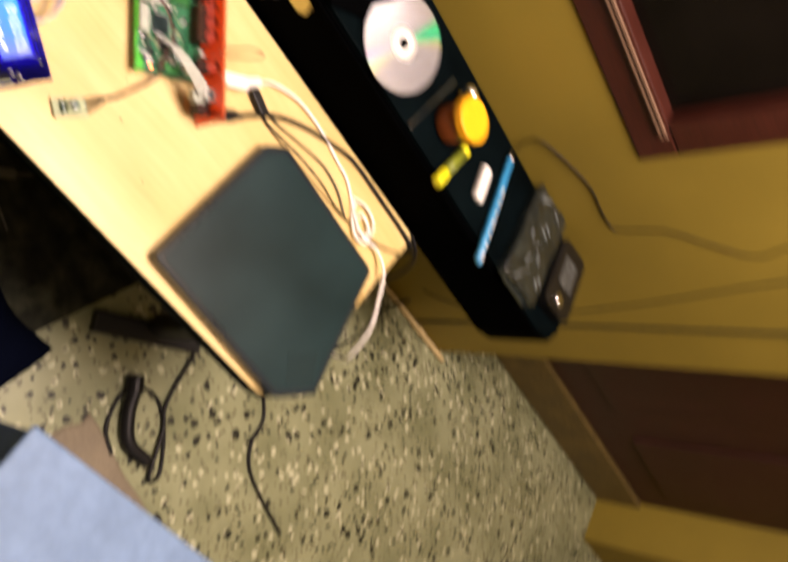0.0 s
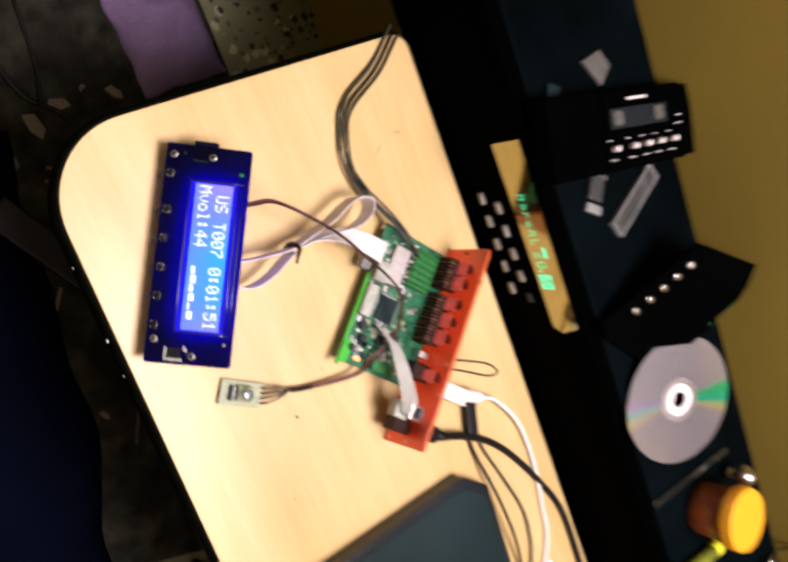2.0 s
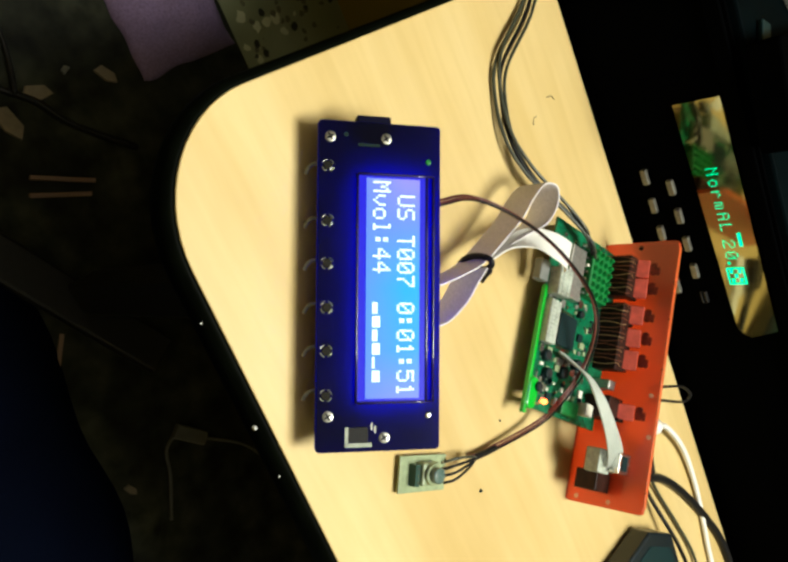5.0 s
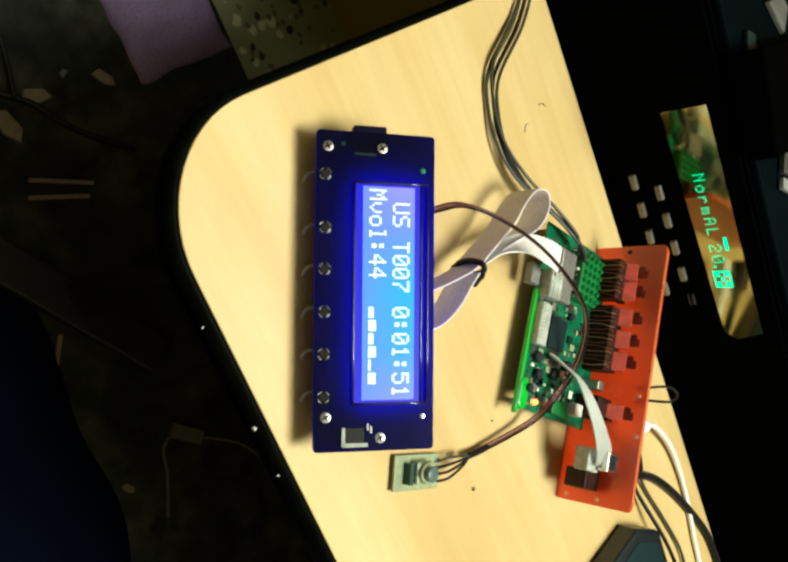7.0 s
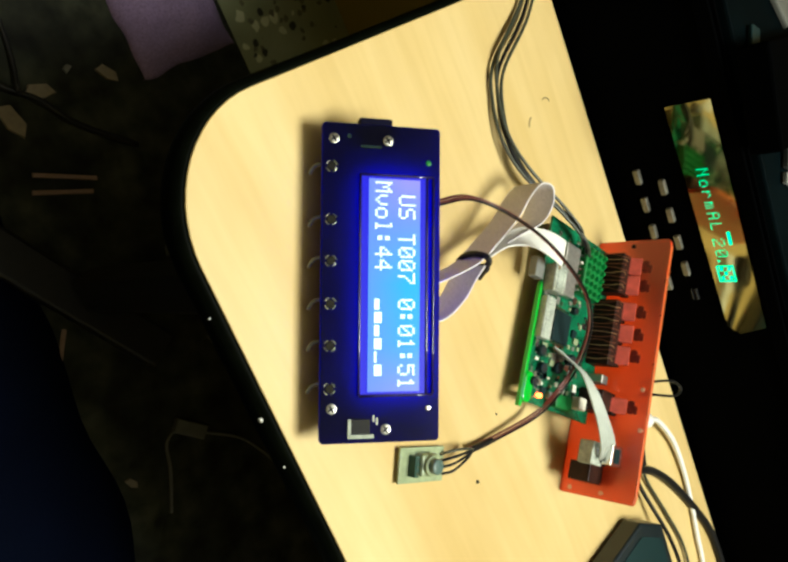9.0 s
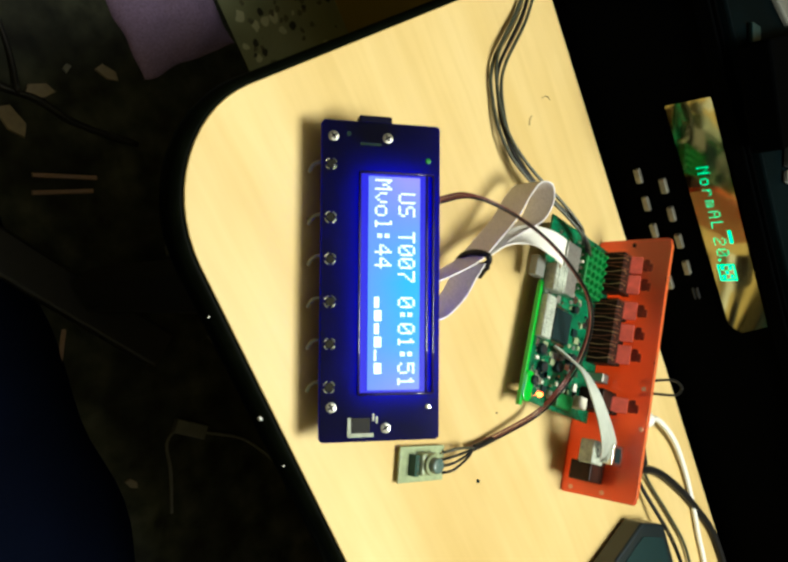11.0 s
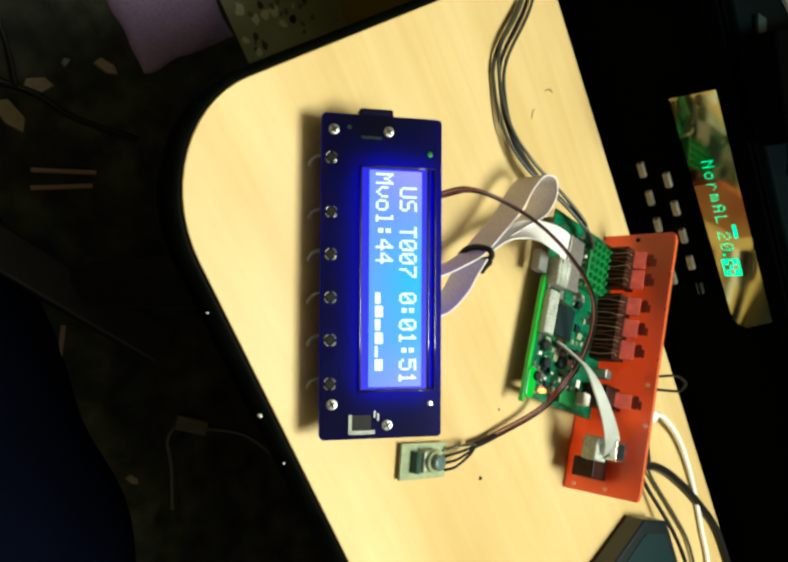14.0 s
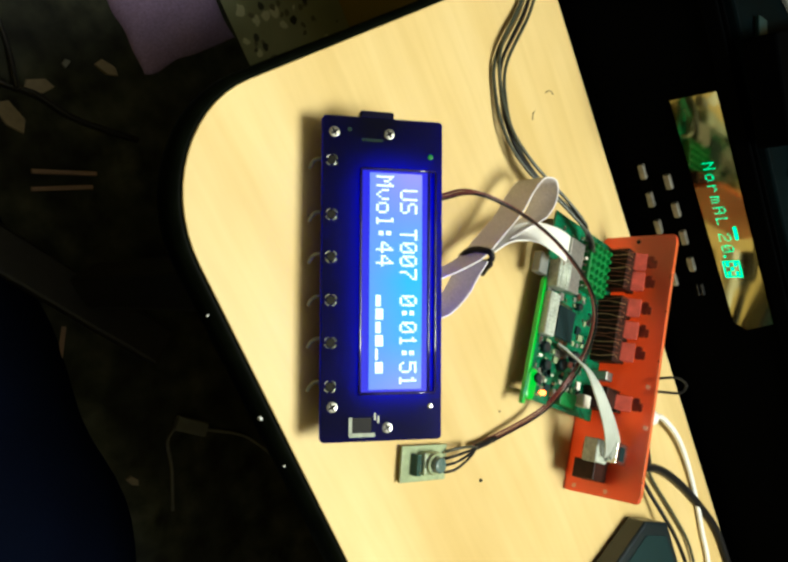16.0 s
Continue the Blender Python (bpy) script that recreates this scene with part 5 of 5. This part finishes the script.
def rumpled(name, x0, y0, x1, y1, height, mat, label, category, seed, freq=7.0, n=26, turn=0.0):
    """A soft heap of cloth or film on the floor, closed underneath."""
    bm = bmesh.new()
    cx, cy = (x0 + x1) / 2, (y0 + y1) / 2
    grid = []
    for j in range(n + 1):
        row = []
        for i in range(n + 1):
            u, w = 2 * i / n - 1, 2 * j / n - 1
            fall = max(0.0, 1 - abs(u) ** 3) * max(0.0, 1 - abs(w) ** 3)
            p = Vector((u * (x1 - x0) / 2, w * (y1 - y0) / 2, 0))
            wave = noise.noise(p * freq + Vector((seed, 0, 0))) + 0.5 * noise.noise(p * freq * 2.7 + Vector((0, seed, 0)))
            edge = 1 + 0.10 * noise.noise(Vector((u * 2, w * 2, seed)))
            row.append(bm.verts.new((p.x * edge, p.y * edge, 0.003 + fall * height * (0.75 + 0.45 * wave))))
        grid.append(row)
    for j in range(n):
        for i in range(n):
            bm.faces.new((grid[j][i], grid[j][i + 1], grid[j + 1][i + 1], grid[j + 1][i]))
    rim = grid[0] + [r[-1] for r in grid[1:]] + grid[-1][-2::-1] + [r[0] for r in grid[-2:0:-1]]
    low = [bm.verts.new((v.co.x, v.co.y, 0.0005)) for v in rim]
    for k in range(len(rim)):
        bm.faces.new((rim[k], low[k], low[(k + 1) % len(rim)], rim[(k + 1) % len(rim)]))
    ob = part(name, bm, mat, smooth=True)
    ob.matrix_world = pose(cx, cy, 0, 0, 0, turn)
    return tagged(ob, label, category)


# added dark sheet that stands in for shade on this part of the floor
shade_edge = [(-0.80, -0.75), (0.17, -0.72), (0.19, -0.50), (0.18, -0.30), (0.215, -0.16), (0.265, -0.05), (0.325, 0.08), (0.31, 0.20), (0.33, 0.30), (-0.80, 0.31)]
tagged(part("floor_shade_sheet", outline_plate([(x, y) for x, y in shade_edge], 0.0002, 0.0014, 0.0004), FLOOR_SHADE), "thin dark sheet standing in for shade on the floor", "mat")
# cloth heap stands in for the clothed legs of a seated person
rumpled("navy_cloth", -0.32, -0.62, 0.23, -0.02, 0.10, NAVY, "dark navy cloth heap standing in for a seated person's legs", "cloth", 3.1, turn=-12)
crate = thing("pale_plastic_box", pose(0.2443, -0.2121, 0, 0, 0, -2), "glossy pale blue plastic box standing on the floor", "box")
part("box_body", box((0.40, 0.34, TABLE - 0.155), (0.20, -0.175, (TABLE - 0.155) / 2), bevel=0.006), BAG, crate)
part("box_lid", box((0.405, 0.345, 0.014), (0.20, -0.172, TABLE - 0.157), bevel=0.006), BAG, crate)
rumpled("brown_paper_sheet", 0.36, -0.30, 0.66, -0.17, 0.006, PAPER, "brown paper sheet lying on the floor", "paper", 2.2, turn=-20)
rumpled("lilac_cloth", -0.36, 0.19, -0.24, 0.30, 0.03, LILAC, "small lilac cloth lying on the floor", "cloth", 5.2, 18.0)
for k, (x, y, lx, turn) in enumerate(((-0.1921, 0.0761, 0.0547, 62.4), (-0.1813, 0.0677, 0.0518, 66.1), (-0.0675, -0.0020, 0.029, -38))):
    st = thing("pale_strip", pose(x, y, 0, 0, 0, turn), "narrow pale plastic strip on the dark floor", "strip", "strips on the floor")
    part("strip_plate", box((lx, 0.0038, 0.003), (0, 0, 0.002), bevel=0.0006), PEACH_STRIP, st)
for x, y, w, turn in ((-0.257, 0.158, 0.011, 35), (-0.250, 0.061, 0.016, 10), (-0.264, 0.094, 0.013, 70), (0.075, -0.015, 0.007, 20), (-0.0915, 0.065, 0.006, 60)):
    sc = thing("floor_scrap", pose(x, y, 0, 0, 0, turn), "torn pale paper scrap lying on the floor", "scrap", "scraps on the floor")
    part("scrap_fold", outline_plate([(-w, -w * 0.35), (w * 0.2, -w * 0.5), (w, -w * 0.1), (w * 0.5, w * 0.45), (-w * 0.7, w * 0.4)], 0.0016, 0.0042, 0.0006), PAPER, sc)
cable("floor_cable", on_floor([(-0.34, 0.05, 0.0014), (-0.285, 0.062, 0.0014), (-0.258, 0.088, 0.0014), (-0.228, 0.108, 0.0014), (-0.19, 0.15, 0.0014)], 0.0028), 0.0028, BLACK_PVC, "black cable lying on the shaded floor")
cable("floor_cable", on_floor([(-0.38, 0.10, 0.0014), (-0.31, 0.09, 0.0014), (-0.268, 0.075, 0.0062)], 0.0022), 0.0022, BLACK_PVC, "thin black cable crossing another on the shaded floor")
old = thing("old_usb_cable", pose(0, 0, 0), "pale usb plug with thin cable on the floor", "cable")
part("plug", box((0.034, 0.014, 0.008), (0.068, 0.056, 0.0045), pose(0, 0, 0, 0, 0, 40), bevel=0.0015), FAINT, old)
part("lead", tube([(0.080, 0.066, 0.004), (0.110, 0.095, 0.003), (0.1344, 0.1078, 0.003), (0.17, 0.12, 0.003)], 0.0016, 6), FAINT, old, "", True)
part("lead", tube([(0.058, 0.046, 0.004), (0.066, 0.030, 0.003), (0.090, 0.020, 0.003), (0.125, 0.0, 0.003)], 0.0016, 6), FAINT, old, "", True)
rng = random.Random(11)
for k in range(9):
    x, y = rng.uniform(-0.32, 0.2), rng.uniform(-0.02, 0.16)
    sc = thing("floor_scrap", pose(x, y, 0, 0, 0, rng.uniform(0, 180)), "small pale scrap lying on the floor", "scrap", "scraps on the floor")
    w = rng.uniform(0.004, 0.012)
    part("scrap_fold", outline_plate([(-w, -w * 0.4), (w, -w * 0.6), (w * 0.7, w * 0.5), (-w * 0.6, w * 0.6)], 0.0004, 0.003, 0.0005), FAINT, sc)
# pale chips and specks stuck along the front edge of the table
for x, z, r in ((-0.0787, -0.0050, 0.0015), (-0.1322, -0.0050, 0.0005), (-0.0519, -0.0050, 0.0006)):
    part("paint_speck", rod(r * 0.8, 0.0016, (x, -0.0474 - 0.0368 * (x + 0.08), z), pose(0, 0, 0, 90), n=8), INK, table, "pale paint speck on the edge")
for x, y, r in ((0.043, 0.050, 0.0012), (-0.145, 0.020, 0.0008), (0.10, 0.02, 0.0007), (0.02, 0.085, 0.0007)):
    sp = thing("crumb", at(x, y, 0.0), "tiny dark crumb on the birch top", "crumb", "crumbs on the table")
    part("crumb_body", rod(r, r, n=8, r2=r * 0.6), CHIP, sp)
for x, y, turn, size in ((-0.124, 0.236, 70, 0.0042), (-0.118, 0.212, 130, 0.0036)):
    hair = thing("dark_thread", at(x, y, 0.0, 0, 0, turn), "short dark thread on the birch top", "thread", "threads on the table")
    part("thread_run", tube([(-size, 0, 0.0004), (-size * 0.3, size * 0.25, 0.0005), (size * 0.4, size * 0.2, 0.0005), (size, -size * 0.3, 0.0004)], 0.00020, 5, 4), CHIP, hair, "", True)
